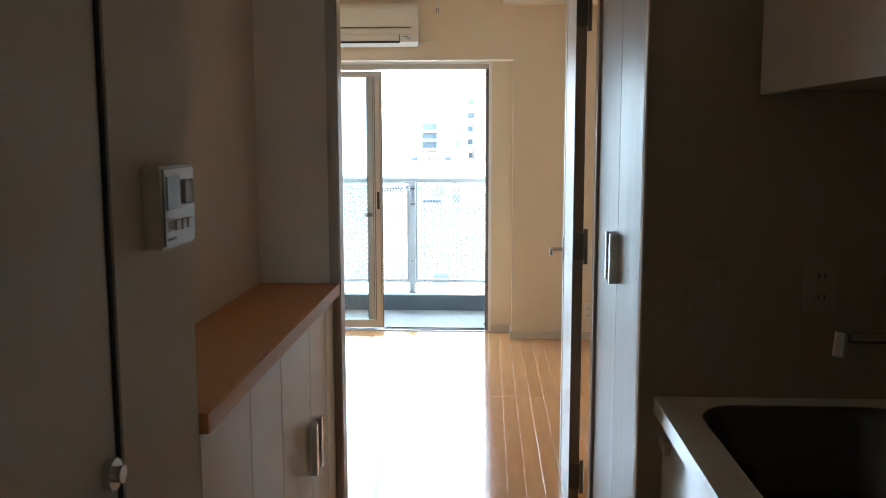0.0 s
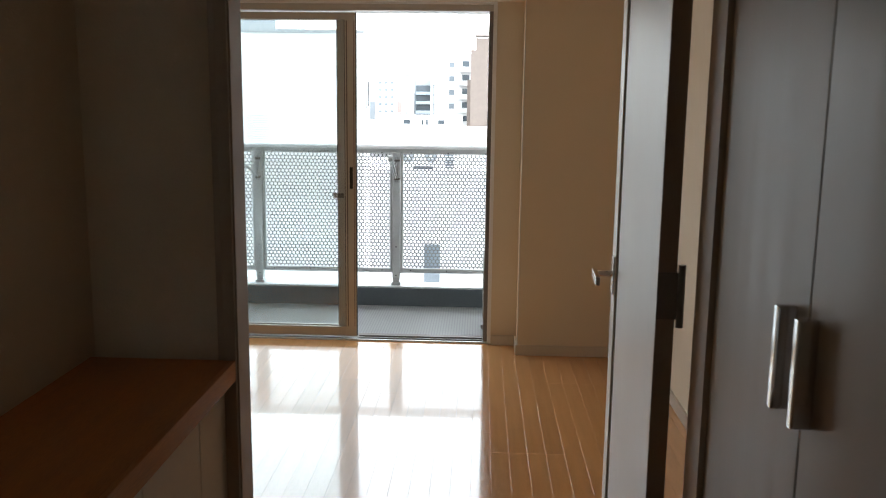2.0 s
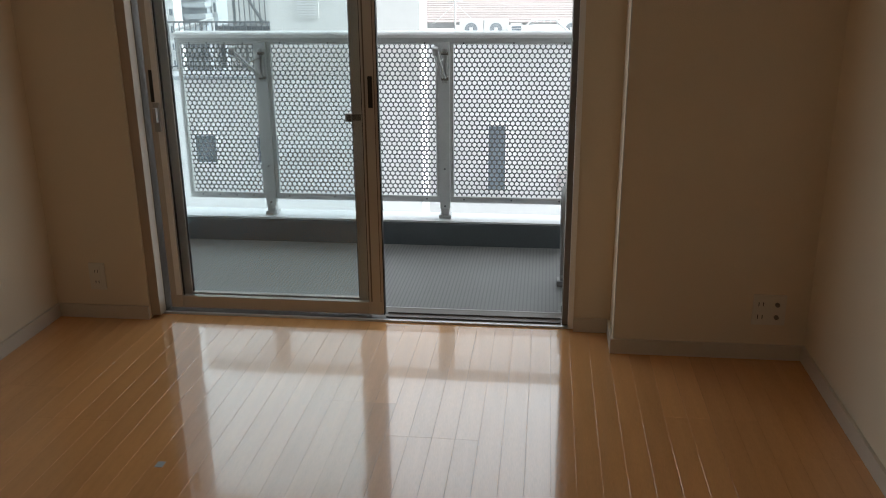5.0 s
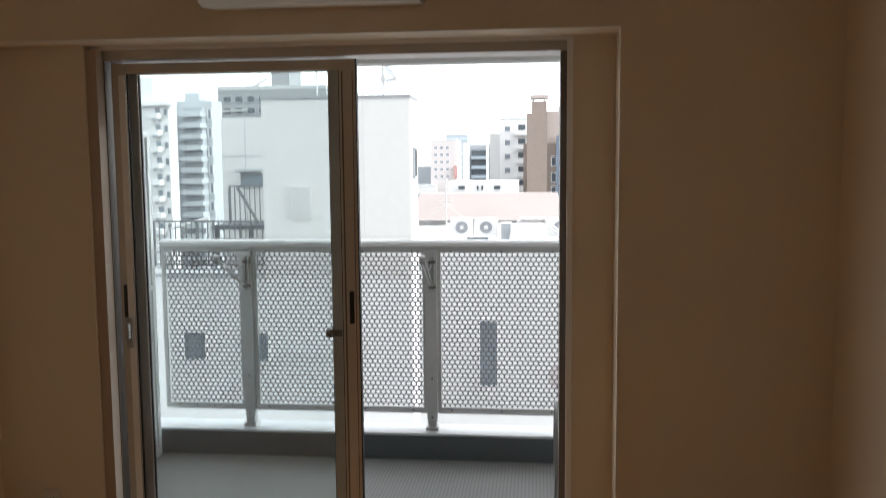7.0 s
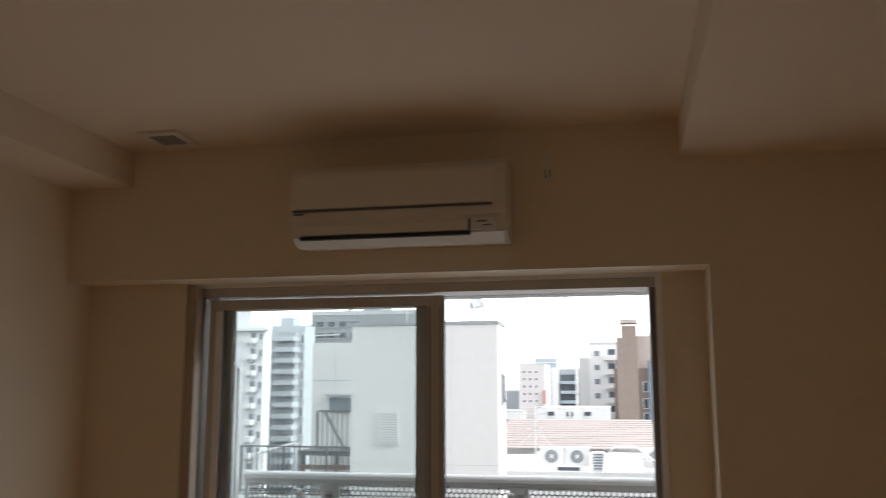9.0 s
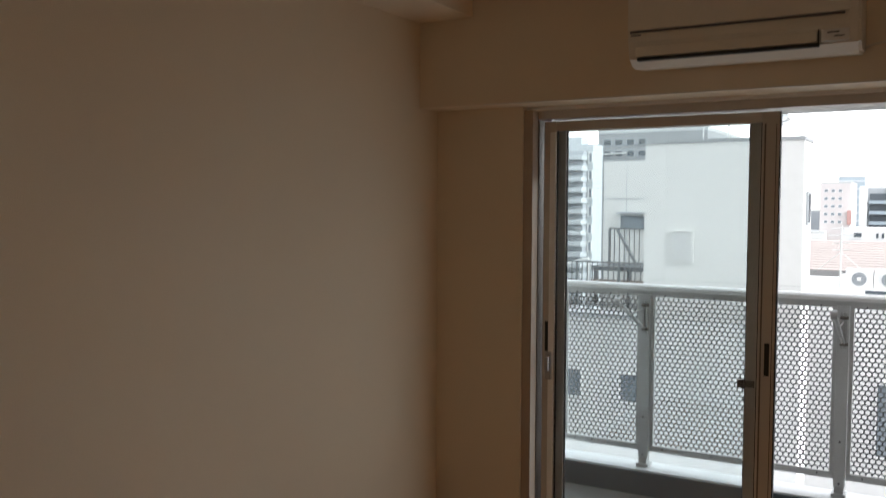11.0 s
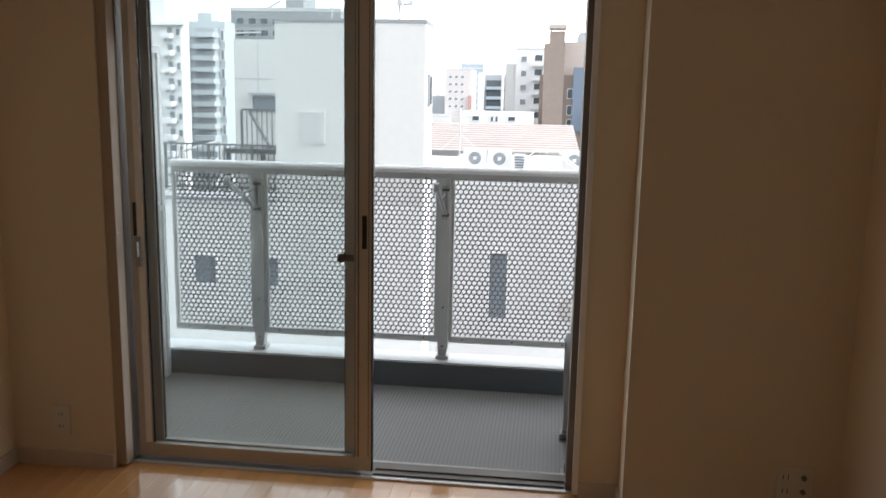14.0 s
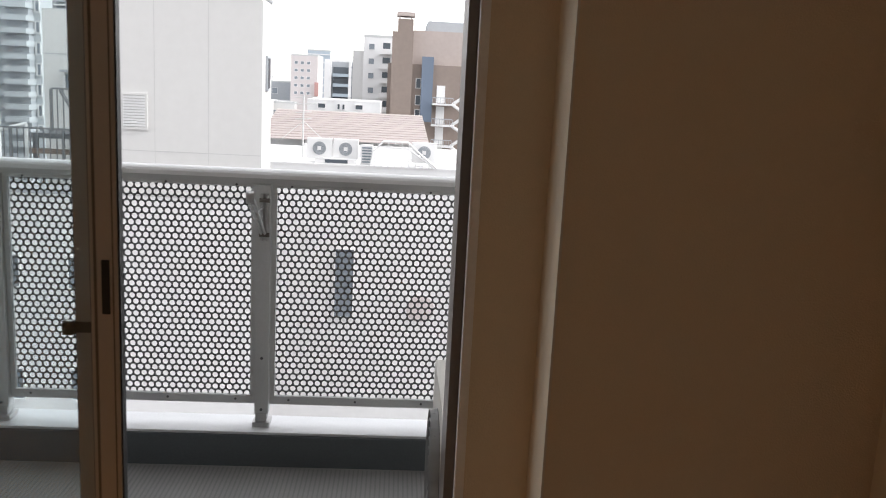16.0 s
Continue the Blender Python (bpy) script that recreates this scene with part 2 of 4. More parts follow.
solid("wall_window_left", [(XL, -0.985, 6.95, 7.20, -0.3, 1.958)], WALLPAPER, "cream wallpapered wall strip beside the balcony window", "wall")
solid("wall_pillar", [(0.970, XR, YW, 7.20, -0.3, 1.958)], WALLPAPER, "cream wallpapered pillar beside the balcony window", "wall")
solid("wall_window_right", [(0.822, 0.970, 6.995, 7.20, -0.3, 1.958)], WALLPAPER, "narrow cream wall strip between window and pillar", "wall")
solid("wall_door", [(XL - 0.15, 0.268, YD0, YD1, -0.1, 2.6), (1.185, KX + 0.15, YD0, YD1, -0.1, 2.6), (0.268, 1.185, YD0, YD1, 2.05, 2.6)], WALLPAPER, "cream wallpapered wall between hall and room", "wall")
solid("wall_hall_left", [(0.17, HX, 1.855, 2.165, -0.1, 2.5), (0.17, HX, -0.5, 1.094, -0.1, 2.5), (0.17, HX, 1.094, 1.855, 2.021, 2.5), (0.05, 0.17, -0.5, 2.165, -0.1, 2.5)], WALLPAPER, "beige wallpapered hall wall with an intercom", "wall")
solid("wall_recess", [(-0.07, 0.03, 2.165, YD0, -0.1, 2.5)], WALLPAPER, "beige wallpapered back wall above the shoe cabinet", "wall")
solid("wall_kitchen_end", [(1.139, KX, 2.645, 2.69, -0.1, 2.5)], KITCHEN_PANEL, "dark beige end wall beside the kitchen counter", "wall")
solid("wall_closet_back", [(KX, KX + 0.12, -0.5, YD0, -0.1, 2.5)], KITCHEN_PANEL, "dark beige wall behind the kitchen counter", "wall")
solid("wall_entrance", [(0.05, KX + 0.12, -0.62, -0.5, -0.1, 2.5)], WALLPAPER, "beige entrance wall closing the hall", "wall")
solid("ceiling", [(XL - 0.1, XR + 0.1, YD0, 7.20, CEIL, 2.6)], CEILING, "white papered room ceiling", "ceiling")
solid("ceiling_beam_left", [(XL, -1.145, YD1, YW, 2.318, CEIL)], CEILING, "papered ceiling drop along the side wall", "ceiling")
solid("ceiling_beam_right", [(0.888, XR, YD1, YW, 2.316, CEIL)], CEILING, "wide papered ceiling drop along the side wall", "ceiling")
solid("ceiling_hall", [(0.0, KX + 0.1, -0.6, YD0, HALL_CEIL, 2.5)], CEILING, "low papered hall ceiling", "ceiling")

floor = solid("floor", [(XL - 0.1, XR + 0.1, YD0, 7.05, -0.12, -0.006), (0.0, KX, -0.5, YD0, -0.12, -0.006)], GROOVE_GLINT, "glossy orange-brown wooden plank floor", "floor")

# baseboards
BB = 0.06
for nm, row in (("left", (XL, XL + 0.012, YD1, 6.95, 0, BB)), ("right", (XR - 0.012, XR, YD1, YW, 0, BB)),
                ("window_left", (XL, -0.985, 6.938, 6.95, 0, BB)), ("pillar", (0.958, XR - 0.012, YW - 0.012, YW, 0, BB)),
                ("pillar_side", (0.958, 0.970, YW, 6.983, 0, BB)), ("window_right", (0.822, 0.958, 6.983, 6.995, 0, BB)),
                ("door_left", (XL + 0.012, 0.27, YD1, YD1 + 0.012, 0, BB)), ("door_right", (1.22, XR - 0.012, YD1, YD1 + 0.012, 0, BB))):
    solid("baseboard_" + nm, [row], TRIM, "cream painted baseboard along the wall", "baseboard", bevel=0.002)
# white corner bead on the pillar and the beam's edge
solid("trim_corner_bead", [(0.9675, 0.9725, YW - 0.0025, YW + 0.0025, BB, 1.955), (-1.09, 0.9725, YW - 0.0025, YW + 0.0025, 1.9555, 1.9605)], PLASTIC, "white plastic corner bead", "trim")

# door casing
casing = tagged(mesh_ob("door_casing", boxes((0.268, 0.306, YD0 - 0.018, YD1 + 0.018, 0, 2.05), (0.280, 0.303, YD0 - 0.026, YD0 - 0.0185, 0, 2.06), (0.255, 0.290, YD1 + 0.001, YD1 + 0.022, 0, 2.06),
    (1.145, 1.185, YD0 - 0.018, YD1 + 0.018, 0, 2.05), (1.155, 1.165, YD0 - 0.03, YD0 - 0.018, 0, 2.05), (1.175, 1.215, YD0 - 0.024, YD0 - 0.001, 0, 2.06), (1.175, 1.215, YD1 + 0.001, YD1 + 0.022, 0, 2.06),
    (0.306, 1.185, YD0 - 0.018, YD1 + 0.018, 2.03, 2.07), bevel=0.002), JAMB), "brown-beige laminate door casing with stepped edges", "door frame", "", "structure")

# ---- the open room door ----
def open_door():
    t = thing("door", (1.098, 3.645, 0.005), "pale grey laminate room door standing wide open", "door", "", "structure")
    t["local_parts"] = 1
    W, T, Z = 0.785, 0.036, 2.02
    part("leaf", boxes((0, W - 0.146, -T / 2, T / 2, 0, Z), bevel=0.0015), DOORFACE, t)
    part("edge_slope", boxes((W - 0.1455, W - 0.1145, -T / 2 + 0.003, T / 2 - 0.003, 0, Z), bevel=0.002), LAMINATE, t, "grey recessed strip")
    part("hinge_edge", boxes((-0.0035, -0.0005, -T / 2 + 0.001, T / 2 - 0.001, 0, Z)), LAMINATE_EDGE, t, "dark laminate hinge edge")
    part("seal", boxes((W - 0.114, W - 0.086, -T / 2 + 0.005, T / 2 - 0.005, 0, Z)), BLACK, t, "black rubber seal strip")
    part("edge_strip", boxes((W - 0.0855, W, -T / 2 - 0.001, T / 2 + 0.001, 0, Z), bevel=0.003), PLASTIC, t, "white edge stile")
    for s in (1, -1):
        y = s * T / 2
        bm = boxes((W - 0.075, W - 0.03, y + s * 0.001, y + s * 0.007, 0.90, 1.005), bevel=0.0015)
        pl = part("handle_plate", bm, CHROME, t, "square chrome handle plate")
        bm = bmesh.new()
        rod(bm, (W - 0.051, y + s * 0.006, 0.955), (W - 0.051, y + s * 0.055, 0.955), 0.009)
        box(bm, W - 0.165, W - 0.042, y + s * 0.048, y + s * 0.06, 0.943, 0.967, bevel=0.003)
        part("lever", bm, CHROME, pl)
    for z in (0.25, 1.06, 1.83):
        hg = part("hinge", boxes((-0.0065, -0.0038, -T / 2 - 0.004, T / 2, z - 0.045, z + 0.045)), HINGE, t, "dark steel butt hinge")
        bm = bmesh.new()
        rod(bm, (-0.006, -T / 2 - 0.008, z - 0.06), (-0.006, -T / 2 - 0.008, z + 0.06), 0.007)
        part("knuckle", bm, HINGE, hg)
    t.rotation_euler = (0, 0, radians(90 - 2.7))
    return t
open_door()

# ---- balcony window: both sashes slid to one side ----
def window():
    w = thing("window_1", (-0.09, 7.10, 0.0), "aluminium sliding balcony window, open on one side", "window", "", "structure")
    X0, X1, Z1 = -0.985, 0.822, 1.945
    # both jambs take a darker bronze than the head, with their shade in it
    part("frame_jamb", boxes((X0, X0 + 0.045, 7.02, 7.17, 0.012, Z1 - 0.0355), bevel=0.002), ALU_DARK, w, "bronze frame jamb, darkened for its shade")
    part("frame_jamb", boxes((X1 - 0.045, X1 - 0.022, 7.02, 7.17, 0.012, Z1 - 0.0355), bevel=0.002), ALU_DARK, w, "bronze frame jamb, darkened for its shade")
    part("window_frame", boxes((X0, X1 - 0.022, 7.02, 7.17, Z1 - 0.035, Z1 + 0.012), bevel=0.002), ALU, w)
    # reveal coloured brown, so its shade sits in the colour
    part("reveal_shaded", boxes((X0 + 0.0005, X0 + 0.042, 6.962, 7.0195, 0.012, Z1), bevel=0.002), JAMB, w, "window reveal, browned to carry its shade")
    part("pile_seal", boxes((0.0223, 0.0262, 7.043, 7.069, 0.02, Z1 - 0.045), (-0.0398, -0.0362, 7.093, 7.119, 0.02, Z1 - 0.045)), BLACK, w, "black pile seal")
    part("frame_lip", boxes((X1 - 0.0218, X1 - 0.0005, 6.986, 7.06, 0.012, Z1), (X0 - 0.002, X1, 6.995, 7.02, Z1 + 0.0005, Z1 + 0.014)), RAIL_TOP, w, "pale aluminium frame lip")
    part("threshold", boxes((X0, X1, 7.0305, 7.17, -0.03, 0.004), (0.03, X1 - 0.05, 7.05, 7.053, 0.004, 0.010), (0.03, X1 - 0.05, 7.10, 7.103, 0.004, 0.010)), ALU_DARK, w, "dark threshold track")
    part("threshold_edge", boxes((X0, X1, 7.012, 7.030, -0.03, 0.008), bevel=0.002), ALU_LIGHT, w, "pale aluminium threshold edge")

    def sash(x0, x1, y, stile_r, name):
        s = part(name, boxes((x0, x0 + 0.055, y - 0.016, y + 0.016, 0.02, Z1 - 0.045), (x1 - stile_r, x1, y - 0.016, y + 0.016, 0.02, Z1 - 0.045),
                             (x0 + 0.055, x1 - stile_r, y - 0.014, y + 0.014, 0.02, 0.075), (x0 + 0.055, x1 - stile_r, y - 0.014, y + 0.014, Z1 - 0.085, Z1 - 0.045), bevel=0.003), ALU, w)
        p = part("pane", boxes((x0 + 0.05, x1 - stile_r + 0.005, y - 0.0025, y + 0.0025, 0.07, Z1 - 0.08)), PANE, s, "clear glass pane")
        p.visible_shadow = False
        part("gasket", boxes((x0 + 0.0552, x0 + 0.059, y - 0.006, y + 0.006, 0.075, Z1 - 0.085), (x1 - stile_r - 0.004, x1 - stile_r - 0.0002, y - 0.006, y + 0.006, 0.075, Z1 - 0.085)), BLACK, s)
        return s
    inner = sash(-0.925, 0.022, 7.056, 0.062, "inner_sash")
    outer = sash(-0.90, -0.040, 7.106, 0.052, "outer_sash")
    # added strip, whitened to stand for the lit side of the outer frame
    part("lit_side_strip", boxes((-0.897, -0.8715, 7.0385, 7.0398, 0.08, Z1 - 0.09)), RAIL_TOP, inner, "pale strip painted as the outer frame's lit side")
    part("stile_groove", boxes((-0.031, -0.025, 7.0385, 7.0399, 0.08, Z1 - 0.09), (0.010, 0.013, 7.0385, 7.0399, 0.08, Z1 - 0.09)), ALU_DARK, inner, "dark profile grooves")
    part("pull", boxes((-0.014, 0.004, 7.037, 7.041, 0.905, 1.03), bevel=0.0015), BLACK, inner, "dark recessed finger pull")
    part("pull", boxes((-0.912, -0.898, 7.037, 7.041, 0.92, 1.05), bevel=0.0015), BLACK, inner, "dark recessed finger pull")
    bm = boxes((-0.118, -0.093, 7.074, 7.0895, 0.842, 0.876), (-0.094, -0.055, 7.084, 7.0895, 0.846, 0.872), bevel=0.003)
    part("latch", bm, HINGE, outer, "dark lock keeper")
    part("crescent_lock", boxes((-0.905, -0.88, 7.028, 7.0395, 0.80, 0.92), (-0.90, -0.885, 7.008, 7.028, 0.84, 0.90), bevel=0.003), PLASTIC_GREY, inner, "grey crescent lock")
window()

# ---- hall: shoe cabinet, intercom, bathroom door ----
def shoe_cabinet():
    t = thing("shoe_cabinet", (0.17, 2.87, 0.0), "beige built-in shoe cabinet with slim chrome handles", "cabinet")
    part("body", boxes((0.035, 0.260, 2.17, 3.54, 0.02, 0.905)), CABINET, t)
    for a, b in ((2.185, 2.508), (2.512, 2.79), (2.794, 3.138), (3.142, 3.386), (3.39, 3.535)):
        d = part("cabinet_door", boxes((0.2605, 0.280, a, b, 0.06, 0.90), bevel=0.001), CABINET, t)
        for hy in ((3.105,) if a == 2.794 else (3.178,) if a == 3.142 else ()):
            part("handle", boxes((0.280, 0.306, hy - 0.012, hy + 0.012, 0.46, 0.612), bevel=0.003), CHROME, d, "slim upright chrome handle")
    return t
shoe_cabinet()
top = thing("cabinet_top", (0.17, 2.85, 0.912), "reddish-brown wooden shelf top on the shoe cabinet", "shelf top")
part("board", boxes((0.032, 0.292, 2.167, 3.537, 0.912, 0.95)), SHELF_WOOD, top)
part("edge_band", boxes((0.2922, 0.302, 2.1665, 3.537, 0.912, 0.9502), bevel=0.002), SHELF_WOOD, top, "rounded front edge band")

def intercom():
    t = thing("intercom", (HX, 2.03, 1.22), "white wall intercom with small screen and buttons", "intercom")
    x = HX
    part("housing", boxes((x, x + 0.028, 1.958, 2.101, 1.265, 1.392), bevel=0.006), PLASTIC, t)
    part("faceplate", boxes((x + 0.0282, x + 0.031, 1.966, 2.095, 1.271, 1.387), bevel=0.001), SILVER_PLASTIC, t, "silver front plate")
    part("screen", boxes((x + 0.0312, x + 0.0325, 1.975, 2.028, 1.325, 1.375)), SCREEN, t, "dark lcd screen")
    part("speaker_grille", boxes(*[(x + 0.0312, x + 0.0322, 1.975, 1.998, 1.292 + 0.006 * k, 1.295 + 0.006 * k) for k in range(4)]), PLASTIC_GREY, t)
    for k in range(3):
        part("button", boxes((x + 0.0312, x + 0.0345, 2.005 + 0.026 * k, 2.023 + 0.026 * k, 1.292, 1.308), bevel=0.001), PLASTIC, t)
    part("button", boxes((x + 0.0312, x + 0.0345, 2.045, 2.081, 1.33, 1.368), bevel=0.004), PLASTIC_GREY, t, "grey call button")
    part("label_bar", boxes((x + 0.0312, x + 0.0318, 1.975, 2.008, 1.279, 1.283)), INK, t)
intercom()

def bath_door():
    t = thing("door_2", (0.25, 1.48, 0.0), "closed beige laminate bathroom door with round lock", "door", "", "structure")
    part("leaf", boxes((0.2400, 0.2780, 1.1200, 1.8440, 0.01, 2.0), bevel=0.002), CABINET, t)
    part("frame", boxes((0.2300, HX + 0.004, 1.0950, 1.1160, 0, 2.02), (0.2300, HX + 0.004, 1.0950, 1.8530, 2.002, 2.02)), CABINET, t, "thin beige door frame")
    # black strip stands in for the shadow in the door gap
    part("seam_shadow", boxes((0.2300, HX - 0.004, 1.8458, 1.8545, 0, 2.0)), BLACK, t, "black strip painted as the door gap's shadow")
    bm = bmesh.new()
    rod(bm, (0.2780, 1.8150, 0.98), (0.2900, 1.8150, 0.98), 0.022, 24)
    rod(bm, (0.2900, 1.8150, 0.98), (0.3000, 1.8150, 0.98), 0.012, 20)
    part("lock", bm, CHROME, t, "round chrome thumb lock")
    bm = boxes((0.2780, 0.2880, 1.7950, 1.8330, 0.86, 0.935), bevel=0.002)
    rod(bm, (0.2880, 1.8150, 0.90), (0.3250, 1.8150, 0.90), 0.009)
    box(bm, 0.3150, 0.3300, 1.7050, 1.8270, 0.89, 0.91, bevel=0.003)
    part("lever", bm, CHROME, t, "chrome lever handle")
    part("strike", boxes((0.2700, 0.2795, 1.8443, 1.8455, 0.86, 1.0)), BLACK, t)
bath_door()

# ---- hall: bifold closet ----
def closet():
    t = thing("closet_doors", (1.18, 3.06, 0.0), "grey laminate bifold closet doors, closed", "closet door")
    for a, b, hy in ((2.672, 3.062, 3.036), (3.066, 3.478, 3.108)):
        d = part("door_panel", boxes((1.144, 1.166, a, b, 0.012, 2.08), bevel=0.0015), LAMINATE, t)
        part("handle", boxes((1.118, 1.144, hy - 0.007, hy + 0.007, 1.04, 1.175), bevel=0.003), CHROME, d, "flat upright chrome pull handle")
    return t
closet()
solid("closet_frame", [(1.134, 1.179, 3.48, 3.537, 0, 2.12), (1.179, 1.25, 3.482, 3.537, 0, 2.12), (1.134, 1.25, 2.692, 3.48, 2.082, 2.12), (1.134, 1.85, 2.62, 3.56, 2.12, HALL_CEIL)], JAMB, "brown laminate closet frame", "frame")
solid("closet_inside", [(1.25, 1.262, 2.69, 3.537, 0, 2.10)], KITCHEN_PANEL, "dark closet interior behind the doors", "wall")
solid("closet_end_strip", [(1.1345, 1.1385, 2.638, 2.668, 0, HALL_CEIL)], WALLPAPER, "textured wallpaper strip at the closet's end", "wall")

# ---- kitchen ----
def rounded(x0, x1, y0, y1, r, n=6):
    pts = []
    for cx, cy, a0 in ((x1 - r, y1 - r, 0), (x0 + r, y1 - r, 90), (x0 + r, y0 + r, 180), (x1 - r, y0 + r, 270)):
        for k in range(n + 1):
            a = radians(a0 + 90 * k / n)
            pts.append((cx + r * math.cos(a), cy + r * math.sin(a)))
    return pts


def counter_top():
    bm = bmesh.new()
    z0, z1 = 0.812, 0.849
    out = [(1.170, 0.40), (KX, 0.40), (KX, 2.641), (1.170, 2.641)]
    hole = rounded(1.243, 1.69, 1.72, 2.572, 0.09)
    for z in (z0, z1):
        a = [bm.verts.new((x, y, z)) for x, y in out]
        b = [bm.verts.new((x, y, z)) for x, y in hole]
        es = [bm.edges.new((v[i], v[(i + 1) % len(v)])) for v in (a, b) for i in range(len(v))]
        bmesh.ops.triangle_fill(bm, use_beauty=True, edges=es)
    bm.verts.ensure_lookup_table()
    n, k = len(out), len(hole)
    for off, m in ((0, n), (n, k)):
        for i in range(m):
            j = (i + 1) % m
            bm.faces.new((bm.verts[off + i], bm.verts[off + j], bm.verts[n + k + off + j], bm.verts[n + k + off + i]))
    return tagged(mesh_ob("counter_top", bm, QUARTZ), "smooth beige kitchen counter top with sink cutout", "counter top")
counter_top()


def sink():
    t = thing("sink", (1.46, 2.14, 0.66), "deep stainless steel kitchen sink set in the counter", "sink")
    bm = bmesh.new()
    rings = []
    for inset, z, r in ((0.0, 0.853, 0.09), (0.004, 0.850, 0.088), (0.012, 0.82, 0.085), (0.03, 0.68, 0.08), (0.06, 0.665, 0.07)):
        rings.append([bm.verts.new((x, y, z)) for x, y in rounded(1.245 + inset, 1.688 - inset, 1.722 + inset, 2.570 - inset, r)])
    for a, b in zip(rings, rings[1:]):
        for i in range(len(a)):
            j = (i + 1) % len(a)
            bm.faces.new((a[i], a[j], b[j], b[i]))
    bm.faces.new(rings[-1])
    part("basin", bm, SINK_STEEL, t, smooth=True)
    bm = bmesh.new()
    rod(bm, (1.47, 2.2, 0.6655), (1.47, 2.2, 0.672), 0.06, 28)
    ring(bm, (1.47, 2.2, 0.674), (0, 0, 1), 0.045, 0.062, 0.008)
    part("drain", bm, STEEL, t, "round steel drain cover")
sink()


def faucet():
    t = thing("faucet", (1.75, 2.33, 0.849), "chrome kitchen faucet with a curved spout", "faucet")
    bm = bmesh.new()
    rod(bm, (1.75, 2.33, 0.849), (1.75, 2.33, 0.93), 0.026, 20)
    part("base", bm, CHROME, t, smooth=False)
    bm = bmesh.new()
    pts = [(1.75, 2.33, 0.93)] + [(1.75 - 0.285 * k / 8, 2.33, 0.965 + 0.095 * math.sin(math.pi * 0.5 * min(1.0, (k + 1) / 6))) for k in range(9)]
    pipe(bm, pts, 0.011)
    end = pts[-1]
    rod(bm, (end[0] - 0.012, 2.33, end[2] + 0.012), (end[0] - 0.016, 2.33, end[2] - 0.034), 0.013, 16)
    part("spout", bm, CHROME, t)
    bm = bmesh.new()
    box(bm, 1.735, 1.765, 2.30, 2.36, 0.975, 0.992, bevel=0.004)
    part("lever", bm, CHROME, t)
faucet()


def base_units():
    for k, (a, b) in enumerate(((2.09, 2.638), (1.57, 2.08), (1.05, 1.56), (0.42, 1.04))):
        t = thing("base_cabinet", (1.5, (a + b) / 2, 0.0), "white kitchen base cabinet under the counter", "cabinet", "kitchen base cabinets")
        part("body", boxes((1.213, KX - 0.002, a, b, 0.08, 0.662)), CUPBOARD, t)
        d = part("cabinet_door", boxes((1.191, 1.212, a + 0.003, b - 0.003, 0.10, 0.802), bevel=0.0015), GLOSS_WHITE, t, "glossy white door front")
        part("handle", boxes((1.177, 1.191, b - 0.09, b - 0.03, 0.744, 0.776), bevel=0.003), STEEL, d)
        part("plinth", boxes((1.24, 1.255, a, b, 0.0, 0.08)), LAMINATE_EDGE, t)
base_units()
for a, b in ((1.93, 2.604), (1.25, 1.925), (0.58, 1.245)):
    t = thing("wall_cabinet", (1.6, (a + b) / 2, 1.52), "beige kitchen wall cabinet hung above the counter", "cabinet", "kitchen wall cabinets")
    part("body", boxes((1.387, KX - 0.002, a, b, 1.53, 2.25)), CUPBOARD, t)
    part("cabinet_door", boxes((1.365, 1.3865, a + 0.002, b - 0.002, 1.52, 2.25), bevel=0.0015), CUPBOARD, t)
solid("wall_cabinet_fascia", [(1.395, KX, 0.58, 2.604, 2.252, HALL_CEIL)], CUPBOARD, "beige filler above the wall cabinets", "trim")

def switch_plate(x0, x1, y, z0, z1, kind, PLASTIC=PLASTIC):
    t = thing("light_switch" if kind == "switch" else "power_outlet", ((x0 + x1) / 2, y, (z0 + z1) / 2), "white plastic %s plate on the wall" % ("switch" if kind == "switch" else "power outlet"), "switch" if kind == "switch" else "outlet")
    part("plate", boxes((x0, x1, y - 0.007, y, z0, z1), bevel=0.002), PLASTIC, t)
    cx = (x0 + x1) / 2
    if kind == "switch":
        part("rocker", boxes((x0 + 0.02, x1 - 0.02, y - 0.011, y - 0.0072, z0 + 0.02, z1 - 0.02), bevel=0.002), PLASTIC, t)
    else:
        part("socket_insert", boxes((cx - 0.017, cx + 0.017, y - 0.0095, y - 0.0072, z0 + 0.012, z1 - 0.012), bevel=0.001), PLASTIC, t)
        for zc in (z0 + (z1 - z0) * 0.3, z0 + (z1 - z0) * 0.7):
            part("slot", boxes((cx - 0.008, cx - 0.0055, y - 0.0103, y - 0.0096, zc - 0.006, zc + 0.006), (cx + 0.0055, cx + 0.008, y - 0.0103, y - 0.0096, zc - 0.006, zc + 0.006)), BLACK, t, "dark socket slots")
    return t
switch_plate(1.24, 1.31, 2.644, 1.045, 1.165, "switch", KITCHEN_PLATE)
switch_plate(1.492, 1.562, 2.644, 1.045, 1.165, "outlet", KITCHEN_PLATE)

